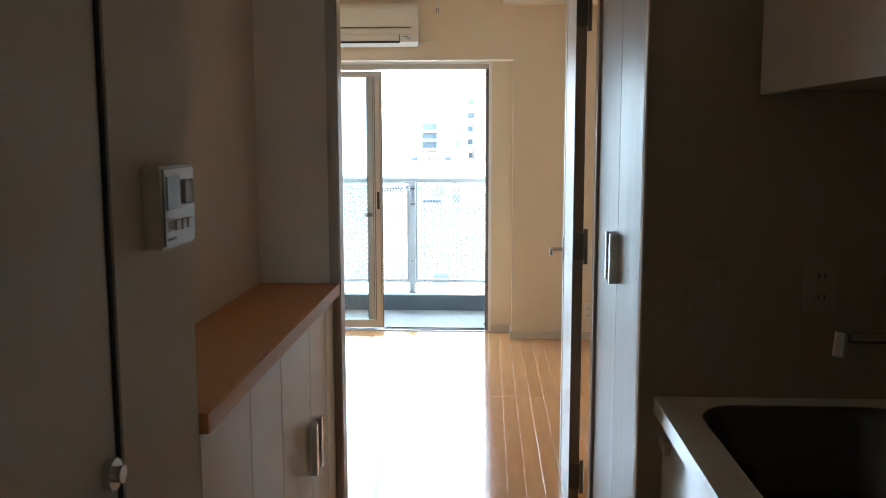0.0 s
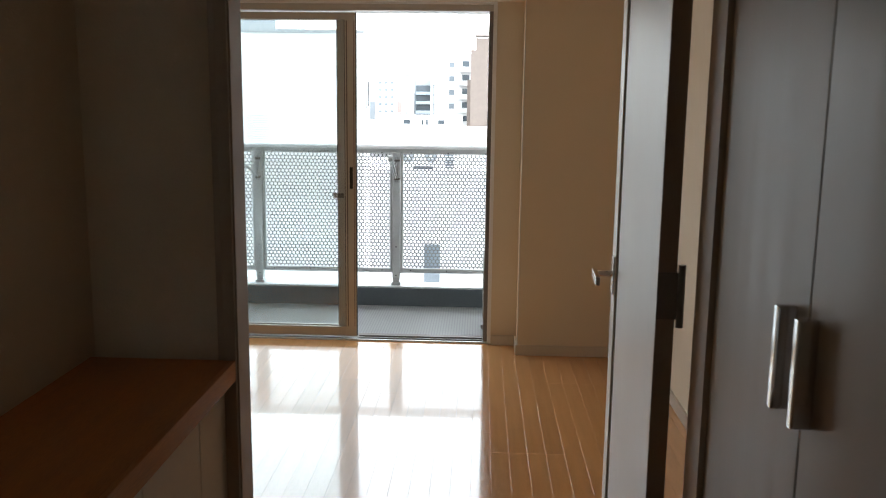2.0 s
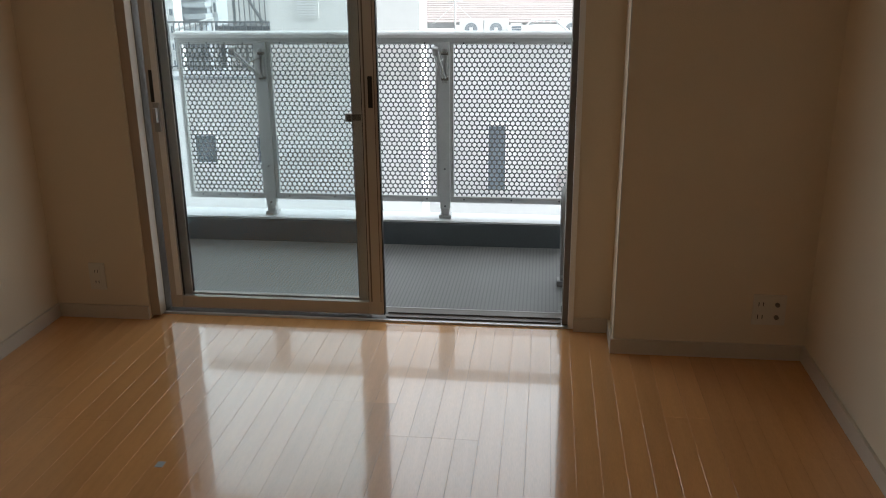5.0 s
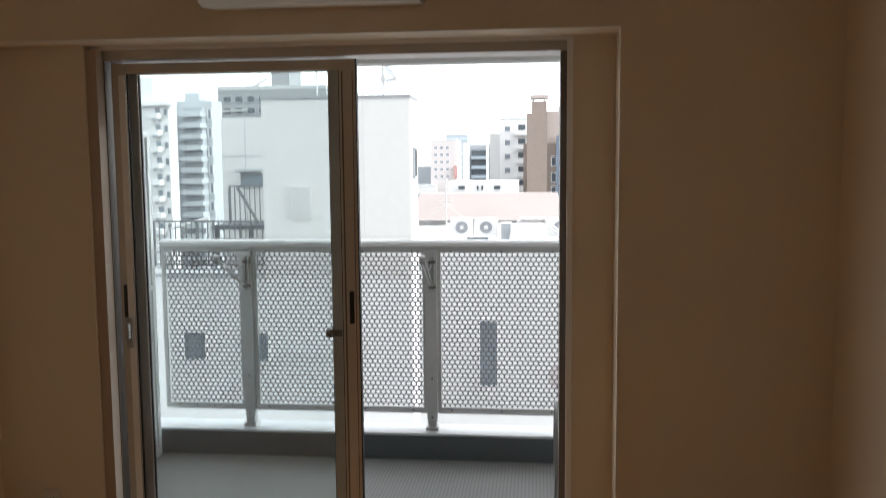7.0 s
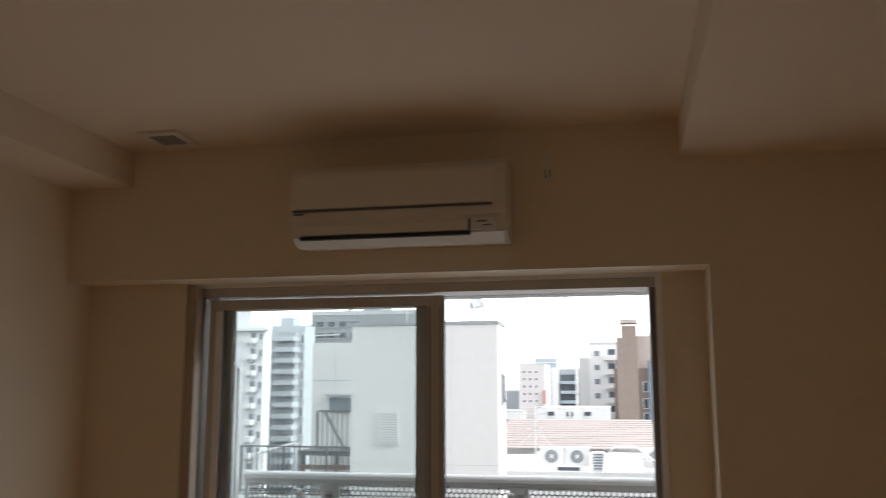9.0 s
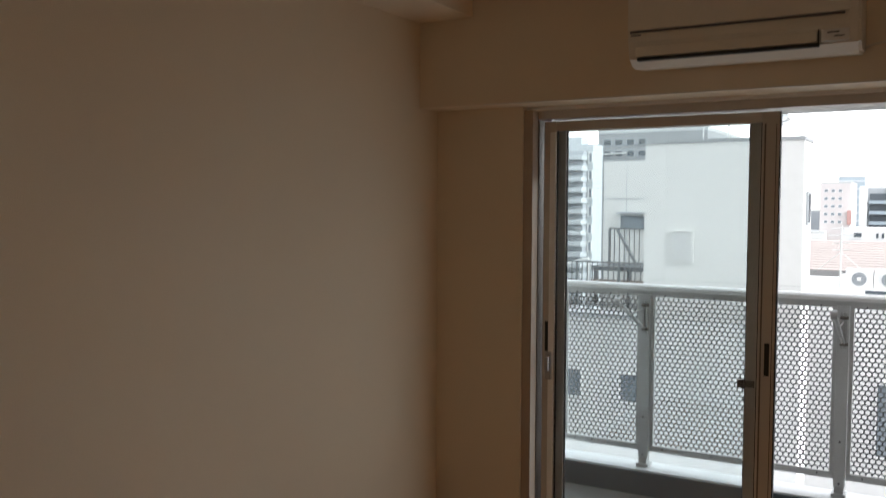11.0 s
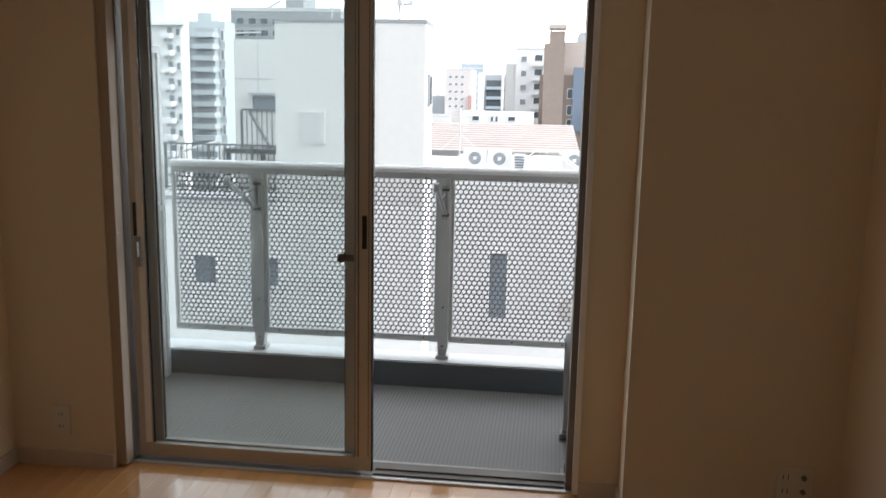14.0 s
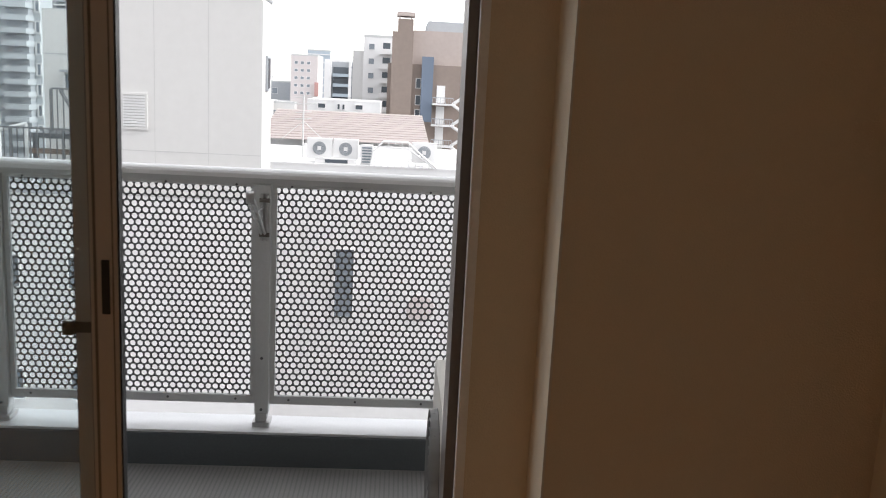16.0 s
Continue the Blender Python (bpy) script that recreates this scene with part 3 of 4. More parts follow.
# ---- room: outlets, air conditioner, vent ----
def tv_outlet():
    t = thing("wall_outlet", (1.54, YW, 0.2), "white wide outlet plate with power and aerial sockets", "outlet")
    part("plate", boxes((1.478, 1.598, YW - 0.008, YW, 0.142, 0.262), bevel=0.002), PLASTIC, t)
    for zc in (0.175, 0.225):
        part("slot", boxes((1.497, 1.5, YW - 0.0095, YW - 0.0082, zc - 0.008, zc + 0.008), (1.513, 1.516, YW - 0.0095, YW - 0.0082, zc - 0.008, zc + 0.008)), BLACK, t, "dark socket slots")
        bm = bmesh.new()
        rod(bm, (1.565, YW - 0.0082, zc), (1.565, YW - 0.016, zc), 0.0085, 16)
        part("aerial_socket", bm, HINGE, t, "round metal aerial socket")
tv_outlet()
switch_plate(-1.233, -1.163, 6.949, 0.13, 0.25, "outlet")


def air_conditioner():
    t = thing("air_conditioner", (-0.05, YW, 2.17), "cream wall-mounted air conditioner above the window", "air conditioner")
    x0, x1, yb = -0.424, 0.322, YW
    bm = bmesh.new()
    prof = [(0.0, 2.045), (-0.125, 2.035), (-0.168, 2.062), (-0.185, 2.12), (-0.19, 2.255), (-0.182, 2.288), (-0.15, 2.312), (-0.06, 2.318), (0.0, 2.318)]
    ends = [[bm.verts.new((x, yb + y, z)) for y, z in prof] for x in (x0, x1)]
    for i in range(len(prof)):
        j = (i + 1) % len(prof)
        bm.faces.new((ends[0][i], ends[0][j], ends[1][j], ends[1][i]))
    bm.faces.new(ends[0])
    bm.faces.new(ends[1][::-1])
    bmesh.ops.bevel(bm, geom=[e for e in bm.edges if abs(e.verts[0].co.x - e.verts[1].co.x) < 1e-6], offset=0.008, segments=2, affect='EDGES')
    part("body", bm, PLASTIC, t)
    yf = yb - 0.191
    part("front_panel", boxes((x0 + 0.004, x1 - 0.03, yf - 0.004, yf, 2.158, 2.275), bevel=0.002), PLASTIC, t)
    part("groove", boxes((x0 + 0.012, x1 - 0.045, yf - 0.0025, yf + 0.004, 2.149, 2.156)), INK, t, "dark seam under the front panel")
    part("louvre", boxes((x0 + 0.03, x1 - 0.125, yf + 0.003, yf + 0.012, 2.068, 2.100), bevel=0.002), PLASTIC, t, "closed air louvre")
    part("outlet_gap", boxes((x0 + 0.035, x1 - 0.12, yf + 0.008, yf + 0.03, 2.054, 2.0655), (x1 - 0.123, x1 - 0.120, yf + 0.001, yf + 0.012, 2.056, 2.106)), BLACK, t, "dark air outlet gap")
    part("control_panel", boxes((x1 - 0.113, x1 - 0.032, yf - 0.0005, yf + 0.01, 2.068, 2.104), bevel=0.001), ALU_LIGHT, t, "pale indicator panel")
    part("label_bar", boxes((x1 - 0.095, x1 - 0.06, yf - 0.0012, yf - 0.0007, 2.092, 2.097), (x1 - 0.075, x1 - 0.045, yf - 0.0012, yf - 0.0007, 2.080, 2.084)), INK, t)
    part("maker_mark", boxes((x0 + 0.014, x0 + 0.05, yf + 0.0005, yf + 0.0015, 2.139, 2.144)), INK, t, "small dark bar of lettering")
    bm = bmesh.new()
    pipe(bm, [(x1 - 0.01, yb - 0.02, 2.062), (x1 + 0.02, yb - 0.008, 2.075), (x1 + 0.085, yb - 0.004, 2.088)], 0.004, 8)
    part("drain_tube", bm, PLASTIC, t, "thin white tube")
air_conditioner()


def wall_hook():
    t = thing("wall_sensor", (0.447, YW, 2.31), "small white cord outlet on the wall", "cord outlet")
    part("plate", boxes((0.425, 0.468, YW - 0.01, YW, 2.262, 2.36), bevel=0.003), PLASTIC, t)
    part("slot", boxes((0.437, 0.441, YW - 0.0125, YW - 0.0102, 2.272, 2.30), (0.452, 0.456, YW - 0.0125, YW - 0.0102, 2.272, 2.30)), INK, t)
wall_hook()


def ceiling_vent():
    t = thing("ceiling_vent", (-0.907, 6.63, CEIL), "square white ventilation grille in the ceiling", "vent")
    a, b, c, d = -0.985, -0.829, 6.545, 6.72
    part("frame", boxes((a, b, c, c + 0.028, CEIL - 0.012, CEIL), (a, b, d - 0.028, d, CEIL - 0.012, CEIL), (a, a + 0.028, c + 0.028, d - 0.028, CEIL - 0.012, CEIL), (b - 0.028, b, c + 0.028, d - 0.028, CEIL - 0.012, CEIL), bevel=0.002), PLASTIC, t)
    part("backing", boxes((a + 0.028, b - 0.028, c + 0.028, d - 0.028, CEIL - 0.003, CEIL - 0.001)), PLASTIC_GREY, t, "grey mesh backing")
    for k in range(6):
        y = c + 0.036 + k * 0.0195
        part("slat", boxes((a + 0.028, b - 0.028, y, y + 0.009, CEIL - 0.010, CEIL - 0.004)), PLASTIC_GREY, t)
ceiling_vent()

# ---- balcony ----
BZ = -0.148
solid("balcony_floor", [(-1.75, 2.4, 7.17, 8.535, BZ - 0.15, BZ)], SHEET, "grey ribbed vinyl balcony floor", "balcony floor")
ribs = bmesh.new()
for k in range(205):
    x = -1.58 + k * 0.0186
    box(ribs, x, x + 0.0065, 7.32, 8.515, BZ, BZ + 0.0015)
rb = tagged(mesh_ob("floor_rib", ribs, RIB), "fine raised ribs of the balcony vinyl", "floor ribs", "", "stuff")
solid("balcony_kerb", [(-1.75, 2.4, 8.53, 8.72, BZ - 0.15, -0.0125)], KERB, "dark grey waterproofed balcony kerb", "kerb", bevel=0.006)
solid("kerb_cap", [(-1.75, 2.4, 8.54, 8.73, -0.0115, 0.0)], KERB_TOP, "white cap on the balcony kerb", "kerb", bevel=0.003)
solid("facade_outer", [(-4.5, -0.985, 7.20, 7.26, -20, 12), (0.845, 6.0, 7.20, 7.26, -20, 12), (-0.985, 0.845, 7.20, 7.26, 1.96, 12), (-0.985, 0.845, 7.172, 7.26, -20, -0.03)], CONCRETE, "painted outer wall of the flat's own building", "facade")
solid("balcony_slab_above", [(-4.5, 6.0, 7.26, 8.50, 2.36, 2.5), (-4.5, 6.0, 8.50, 8.64, 2.045, 2.5)], CONCRETE, "painted underside of the balcony above", "slab")
solid("balcony_side_wall", [(2.4, 2.52, 7.26, 8.69, -3, 2.36)], CONCRETE, "painted side wall of the balcony", "wall")

def partition():
    t = thing("balcony_partition", (-1.49, 7.9, BZ), "white balcony partition board in an aluminium frame", "partition")
    x = -1.472
    part("frame", boxes((x - 0.015, x + 0.015, 7.2625, 7.30, BZ, 1.70), (x - 0.015, x + 0.015, 8.475, 8.51, BZ, 1.70), (x - 0.015, x + 0.015, 7.30, 8.475, BZ, BZ + 0.05), (x - 0.015, x + 0.015, 7.30, 8.475, 0.81, 0.84), (x - 0.015, x + 0.015, 7.30, 8.475, 1.665, 1.70), bevel=0.002), RAIL_TOP, t)
    for z0, z1 in ((BZ + 0.05, 0.81), (0.84, 1.665)):
        part("board", boxes((x - 0.005, x + 0.005, 7.30, 8.475, z0, z1)), PARTITION, t)
partition()

def perforated(x0, x1, z0, z1, y, thick=0.003, pitch=0.0295, hole=0.0117, seg=12):
    """A perforated sheet: hexagonal cells, each with a round hole, both faces and the holes' walls."""
    nx = int((x1 - x0) / pitch)
    nz = int((z1 - z0) / (pitch * 0.866))
    ox = x0 + ((x1 - x0) - (nx - 0.5) * pitch) / 2
    oz = z0 + ((z1 - z0) - (nz - 1) * pitch * 0.866) / 2
    R = pitch / math.sqrt(3)
    verts, faces = [], []
    cs = [(math.cos(2 * math.pi * k / seg + math.pi / 2), math.sin(2 * math.pi * k / seg + math.pi / 2)) for k in range(seg)]
    outer = []
    for k, (c, s) in enumerate(cs):
        a = (2 * math.pi * k / seg) % (math.pi / 3)
        r = R * math.cos(math.pi / 6) / math.cos(a - math.pi / 6)
        outer.append((r * c, r * s))
    for j in range(nz):
        for i in range(nx):
            cx = ox + i * pitch + (pitch / 2 if j % 2 else 0)
            cz = oz + j * pitch * 0.866
            b = len(verts)
            for yy in (y - thick / 2, y + thick / 2):
                verts += [(cx + u, yy, cz + v) for u, v in outer]
                verts += [(cx + hole * c, yy, cz + hole * s) for c, s in cs]
            n2 = 2 * seg
            for k in range(seg):
                m = (k + 1) % seg
                faces.append((b + k, b + m, b + seg + m, b + seg + k))
                faces.append((b + n2 + k, b + n2 + seg + k, b + n2 + seg + m, b + n2 + m))
                faces.append((b + seg + k, b + seg + m, b + n2 + seg + m, b + n2 + seg + k))
    me = bpy.data.meshes.new("perforated_sheet")
    me.from_pydata(verts, [], faces)
    me.materials.append(RAIL_SHEET)
    return new("perforated_sheet", me)


def railing():
    t = thing("balcony_railing", (0.09, 8.65, 0.0), "grey aluminium balcony railing with perforated panels", "railing")
    Y = 8.645
    posts = (-0.957, 0.106, 1.169, 2.232)
    bm = bmesh.new()
    prof = [(-0.045 * math.cos(math.pi * k / 10), 1.050 + 0.036 * math.sin(math.pi * k / 10) ** 0.7) for k in range(11)]
    ends = [[bm.verts.new((x, Y + u, z)) for u, z in prof] for x in (-1.47, 2.39)]
    for k in range(11):
        j = (k + 1) % 11
        bm.faces.new((ends[0][k], ends[0][j], ends[1][j], ends[1][k]))
    bm.faces.new(ends[0])
    bm.faces.new(ends[1][::-1])
    part("handrail", bm, RAIL_TOP, t, "pale rounded handrail")
    part("under_rail", boxes((-1.47, 2.39, Y - 0.020, Y + 0.020, 1.026, 1.0492)), RAIL, t)
    for px in posts:
        p = part("post", boxes((px - 0.029, px + 0.029, Y - 0.042, Y + 0.012, 0.055, 1.0258), bevel=0.003), RAIL, t)
        bm = boxes((px - 0.036, px + 0.036, Y - 0.055, Y + 0.03, 0.0005, 0.022), bevel=0.004)
        box(bm, px - 0.024, px + 0.024, Y - 0.045, Y + 0.015, 0.022, 0.06, bevel=0.005)
        part("foot", bm, DULLPIPE, p, "grey cast foot bracket")
        for z in (0.30, 0.075):
            bm = bmesh.new()
            rod(bm, (px, Y - 0.0422, z), (px, Y - 0.046, z), 0.006, 10)
            part("bolt", bm, INK, p)
    spans = [(-1.47, posts[0])] + list(zip(posts, posts[1:]))
    for a, b in spans:
        x0 = a + (0.0 if a == -1.47 else 0.031)
        x1 = b - 0.031
        f = part("panel_frame", boxes((x0, x1, Y - 0.02, Y - 0.002, 0.092, 0.128), (x0, x1, Y - 0.02, Y - 0.002, 1.012, 1.0255), (x0, x0 + 0.02, Y - 0.02, Y - 0.002, 0.128, 1.012), (x1 - 0.02, x1, Y - 0.02, Y - 0.002, 0.128, 1.012), bevel=0.002), RAIL, t)
        s = perforated(x0 + 0.006, x1 - 0.006, 0.108, 1.022, Y + 0.002)
        s.parent = f
        for k in range(8):
            bm = bmesh.new()
            xx, zz = x0 + 0.08 + k % 4 * (x1 - x0 - 0.16) / 3, (0.112, 1.019)[k // 4]
            rod(bm, (xx, Y - 0.0202, zz), (xx, Y - 0.0235, zz), 0.005, 8)
            part("rivet", bm, INK, f)
    return posts
POSTS = railing()


def laundry_arm(px, swing):
    t = thing("laundry_arm", (px, 8.60, 0.87), "folding aluminium laundry pole bracket on the railing post", "bracket", "laundry pole brackets")
    y = 8.601
    part("mount", boxes((px - 0.012, px + 0.024, y - 0.006, y, 0.80, 0.99), (px - 0.006, px + 0.002, y - 0.022, y - 0.006, 0.80, 0.99), (px + 0.014, px + 0.022, y - 0.022, y - 0.006, 0.80, 0.99), bevel=0.0015), DULLPIPE, t, "galvanised steel mount channel")
    for z in (0.825, 0.965):
        bm = bmesh.new()
        rod(bm, (px - 0.012, y - 0.018, z), (px + 0.028, y - 0.018, z), 0.009, 12)
        part("pivot_bolt", bm, HINGE, t, "dark pivot bolt")
    ex, ey = px - swing, y - 0.11
    for dx in (-0.012, 0.012):
        bm = bmesh.new()
        pipe(bm, [(px + 0.004 + dx * 0.6, y - 0.02, 0.825), (ex + dx, ey, 0.985)], 0.0055, 8)
        part("arm", bm, RAIL, t)
    for k in range(4):
        f = 0.2 + 0.22 * k
        c = Vector((px + 0.004, y - 0.02, 0.825)).lerp(Vector((ex, ey, 0.985)), f)
        bm = bmesh.new()
        rod(bm, c + Vector((-0.011, 0, 0)), c + Vector((0.011, 0, 0)), 0.004, 8)
        part("rung", bm, RAIL, t)
    bm = bmesh.new()
    pipe(bm, [(px + 0.004, y - 0.02, 0.94), (px + 0.004 - swing * 0.55, y - 0.066, 0.915)], 0.005, 8)
    part("strut", bm, DULLPIPE, t)
    bm = bmesh.new()
    ring(bm, (ex, ey, 0.987), (1, 0.2, 0), 0.017, 0.025, 0.03, 20)
    part("pole_ring", bm, DULLPIPE, t, "metal pole ring")
laundry_arm(POSTS[0], 0.13)
laundry_arm(POSTS[1], 0.035)


def outdoor_unit():
    t = thing("outdoor_unit", (0.98, 7.71, BZ), "beige air conditioner outdoor unit on plastic feet", "air conditioner")
    x0, x1, y0, y1, z0, z1 = 0.800, 1.08, 7.33, 8.09, BZ + 0.075, BZ + 0.635
    part("casing", boxes((x0, x1, y0, y1, z0, z1), bevel=0.012), PLASTIC, t)
    bm = bmesh.new()
    c = (x0 - 0.014, 7.72, (z0 + z1) / 2)
    for k in range(7):
        ring(bm, c, (1, 0, 0), 0.035 + 0.03 * k, 0.039 + 0.03 * k, 0.024, 32)
    for k in range(12):
        a = 2 * math.pi * k / 12
        rod(bm, (c[0], c[1] + 0.03 * math.cos(a), c[2] + 0.03 * math.sin(a)), (c[0], c[1] + 0.22 * math.cos(a), c[2] + 0.22 * math.sin(a)), 0.003, 6)
    part("fan_grille", bm, PLASTIC_GREY, t, "round grey fan grille")
    bm = bmesh.new()
    rod(bm, (x0 - 0.0015, c[1], c[2]), (x0 + 0.002, c[1], c[2]), 0.22, 36)
    part("fan_opening", bm, INK, t, "dark fan opening")
    for y in (7.476, 7.93):
        part("foot", boxes((x0 - 0.035, x1 + 0.04, y - 0.035, y + 0.035, BZ + 0.0016, BZ + 0.03), (x0 - 0.02, x1 + 0.02, y - 0.025, y + 0.025, BZ + 0.03, BZ + 0.075), bevel=0.006), PLASTIC_GREY, t, "grey plastic mounting block")
outdoor_unit()


# ---- small scrap lying on the floor ----
bm = boxes((-0.467, -0.443, 5.834, 5.864, 0.0008, 0.0022), bevel=0.0006)
tagged(mesh_ob("plastic_scrap", bm, B_SKYBLUE), "tiny pale blue plastic scrap on the wooden floor", "scrap")

# ---- outside: ground, street blocks and the skyline ----
PLACE.append(Matrix.Translation((0.695, 3.83, 1.49)) @ Matrix.Scale(0.69, 4) @ Matrix.Translation((-0.70, -3.85, -1.49)))
G = -19.0
gb = bmesh.new()
bmesh.ops.create_grid(gb, x_segments=8, y_segments=8, size=2500, matrix=Matrix.Translation((0, 600, G)))
tagged(mesh_ob("ground", gb, ASPHALT), "grey asphalt ground of the city streets", "ground", "", "structure")


def building(name, x0, x1, y0, y1, z1, material, label, roof=True, z0=None, parapet=0.25):
    t = thing(name, ((x0 + x1) / 2, (y0 + y1) / 2, G), label, "building")
    part("wall", boxes((x0, x1, y0, y1, G if z0 is None else z0, z1)), material, t)
    if roof:
        part("roof", boxes((x0 - 0.02, x1 + 0.02, y0 - 0.02, y1 + 0.02, z1 + 0.002, z1 + parapet)), B_FLAT if roof is True else roof, t, "flat roof with a low parapet")
    return t


def panes(t, cells, y, material=None, depth=0.08, frame_mat=None, sill=False):
    """Windows in the face that looks along -y: a frame standing proud of the wall and a pane in it."""
    for x0, x1, z0, z1 in cells:
        w = part("window", boxes((x0 - 0.05, x0, y - depth, y + 0.01, z0 - 0.05, z1 + 0.05), (x1, x1 + 0.05, y - depth, y + 0.01, z0 - 0.05, z1 + 0.05), (x0, x1, y - depth, y + 0.01, z1, z1 + 0.05), (x0, x1, y - depth, y + 0.01, z0 - 0.05, z0)), frame_mat or B_WHITE, t)
        part("pane", boxes((x0, x1, y - 0.03, y - 0.012, z0, z1)), material or W_DARK, w)


def cells(xs, w, zs, h):
    return [(x, x + w, z, z + h) for x in xs for z in zs]


# white stair tower opposite
TY = 27.76
t = building("white_tower", -7.0, -2.80, TY, TY + 1.5, 3.30, B_TOWER, "white rendered stair tower opposite the balcony", roof=B_DARK, z0=-1.65, parapet=0.10)
for x in (-5.43, -4.12):
    part("joint", boxes((x, x + 0.012, TY - 0.004, TY + 0.01, -1.6, 3.28)), B_JOINT, t, "thin joint line")
part("joint", boxes((-6.98, -2.82, TY - 0.006, TY + 0.01, -0.53, -0.51)), B_JOINT, t, "thin joint line")
lv = part("louvre_frame", boxes((-6.24, -6.18, TY - 0.05, TY, 0.0, 0.90), (-5.65, -5.59, TY - 0.05, TY, 0.0, 0.90), (-6.18, -5.65, TY - 0.05, TY, 0.84, 0.90), (-6.18, -5.65, TY - 0.05, TY, 0.0, 0.06)), B_TOWER, t, "white louvre vent")
for k in range(11):
    part("slat", boxes((-6.18, -5.65, TY - 0.06, TY - 0.02, 0.078 + 0.069 * k, 0.124 + 0.069 * k)), B_WHITE, lv)
part("louvre_backing", boxes((-6.18, -5.65, TY - 0.015, TY - 0.004, 0.06, 0.84)), B_JOINT, lv)
w = part("slit_window", boxes((-2.80, -2.74, TY + 0.50, TY + 0.95, 1.08, 1.96)), B_GREY, t, "narrow side window frame")
part("pane", boxes((-2.742, -2.73, TY + 0.56, TY + 0.89, 1.15, 1.9)), W_DARK, w)
# lower body of the same block, white wall with small windows
t = building("white_block", -24.0, -2.80, TY + 0.02, TY + 1.5, -1.66, B_WHITE, "white apartment block below the stair tower", parapet=0.02)
panes(t, [(-9.48, -8.85, -4.1, -3.3), (-7.62, -6.98, -4.1, -3.3), (-12.6, -11.9, -4.1, -3.3), (-9.48, -8.85, -7.1, -6.3), (-7.62, -6.98, -7.1, -6.3)], TY + 0.02, W_MID)
part("parapet_band", boxes((-24.0, -7.02, TY - 0.02, TY + 0.25, -1.70, -1.60)), B_GREY, t)

def dish():
    t = thing("satellite_dish", (-3.6, 28.6, 3.4), "grey satellite dish on a roof mast", "satellite dish")
    bm = bmesh.new()
    rod(bm, (-3.68, 28.6, 3.4), (-3.68, 28.6, 5.2), 0.03, 8)
    part("mast", bm, DULLPIPE, t)
    bm = bmesh.new()
    q = Matrix.Translation((-3.56, 28.5, 3.93)) @ Vector((1, -0.45, 0.35)).to_track_quat('Z', 'Y').to_matrix().to_4x4()
    prev = None
    for k in range(6):
        r = 0.30 * k / 5
        cur = [bm.verts.new(q @ Vector((r * math.cos(a), r * math.sin(a), 0.28 * (r / 0.3) ** 2 * 0.4))) for a in [2 * math.pi * i / 24 for i in range(24)]] if k else [bm.verts.new(q @ Vector((0, 0, 0)))]
        if prev is not None:
            for i in range(24):
                j = (i + 1) % 24
                bm.faces.new((prev[0], cur[i], cur[j]) if len(prev) == 1 else (prev[i], cur[i], cur[j], prev[j]))
        prev = cur
    ob = part("reflector", bm, B_GREY, t, smooth=True)
    bm = bmesh.new()
    rod(bm, (-3.56, 28.5, 3.85), (-3.30, 28.32, 3.85), 0.02, 8)
    box(bm, -3.34, -3.24, 28.27, 28.37, 3.84, 3.94)
    part("feed_arm", bm, DULLPIPE, t)
    bm = boxes((-3.74, -3.58, 28.52, 28.62, 3.82, 3.98))
    part("mount", bm, B_WHITE, t)
dish()
for x, z in ((-4.9, 6.0), (-5.6, 5.4)):
    bm = bmesh.new()
    rod(bm, (x, 28.6, 3.4), (x, 28.6, z), 0.022, 8)
    tagged(mesh_ob("roof_mast", bm, DULLPIPE), "thin steel mast on the tower roof", "mast", "roof masts")

# panel-clad roof house with a window
t = building("panel_roof_house", -9.75, -7.9, 32.0, 38.0, 3.06, B_TOWER, "pale panel-clad roof house behind the tower", roof=False)
part("panel_joint", boxes((-9.73, -7.92, 31.992, 32.01, 1.78, 1.81), (-8.95, -8.93, 31.992, 32.01, -1, 3.0)), B_GREY, t)
panes(t, [(-9.12, -8.2, 0.82, 1.22)], 32.0, W_MID)
part("canopy", boxes((-9.2, -8.1, 31.7, 32.0, 1.28, 1.36)), B_GREY, t, "thin window canopy")


def roof_fence(name, x0, x1, y, z0, z1, step, label):
    t = thing(name, ((x0 + x1) / 2, y, z0), label, "fence")
    part("top_rail", boxes((x0, x1, y - 0.025, y + 0.025, z1 - 0.05, z1)), FENCE, t)
    part("bottom_rail", boxes((x0, x1, y - 0.02, y + 0.02, z0 + 0.05, z0 + 0.09)), FENCE, t)
    n = int((x1 - x0) / step)
    for k in range(n + 1):
        x = x0 + k * (x1 - x0) / n
        r = 0.035 if k % 8 == 0 else 0.014
        part("picket", boxes((x - r, x + r, y - r, y + r, z0, z1 - 0.05)), FENCE, t)
    return t
roof_fence("roof_fence", -12.6, -7.03, 29.8, -1.63, -0.20, 0.17, "dark steel picket fence round the roof terrace")
roof_fence("terrace_fence", -9.02, -7.05, 30.6, -0.35, 0.86, 0.16, "dark steel fence on the raised roof terrace")
tt = thing("terrace_deck", (-8.2, 30.5, -1.64), "dark steel stair landing on the roof", "landing")
part("deck", boxes((-9.4, -7.05, 29.95, 31.6, -0.50, -0.36)), FENCE, tt)
part("beam", boxes((-9.4, -7.05, 29.96, 30.06, -0.92, -0.78)), B_BROWN, tt)
for x in (-9.3, -8.2, -7.1):
    part("support", boxes((x - 0.06, x + 0.06, 30.1, 30.22, -1.64, -0.5)), FENCE, tt)
bm = bmesh.new()
rod(bm, (-8.75, 30.55, 0.8), (-8.05, 30.55, -0.4), 0.05, 8)
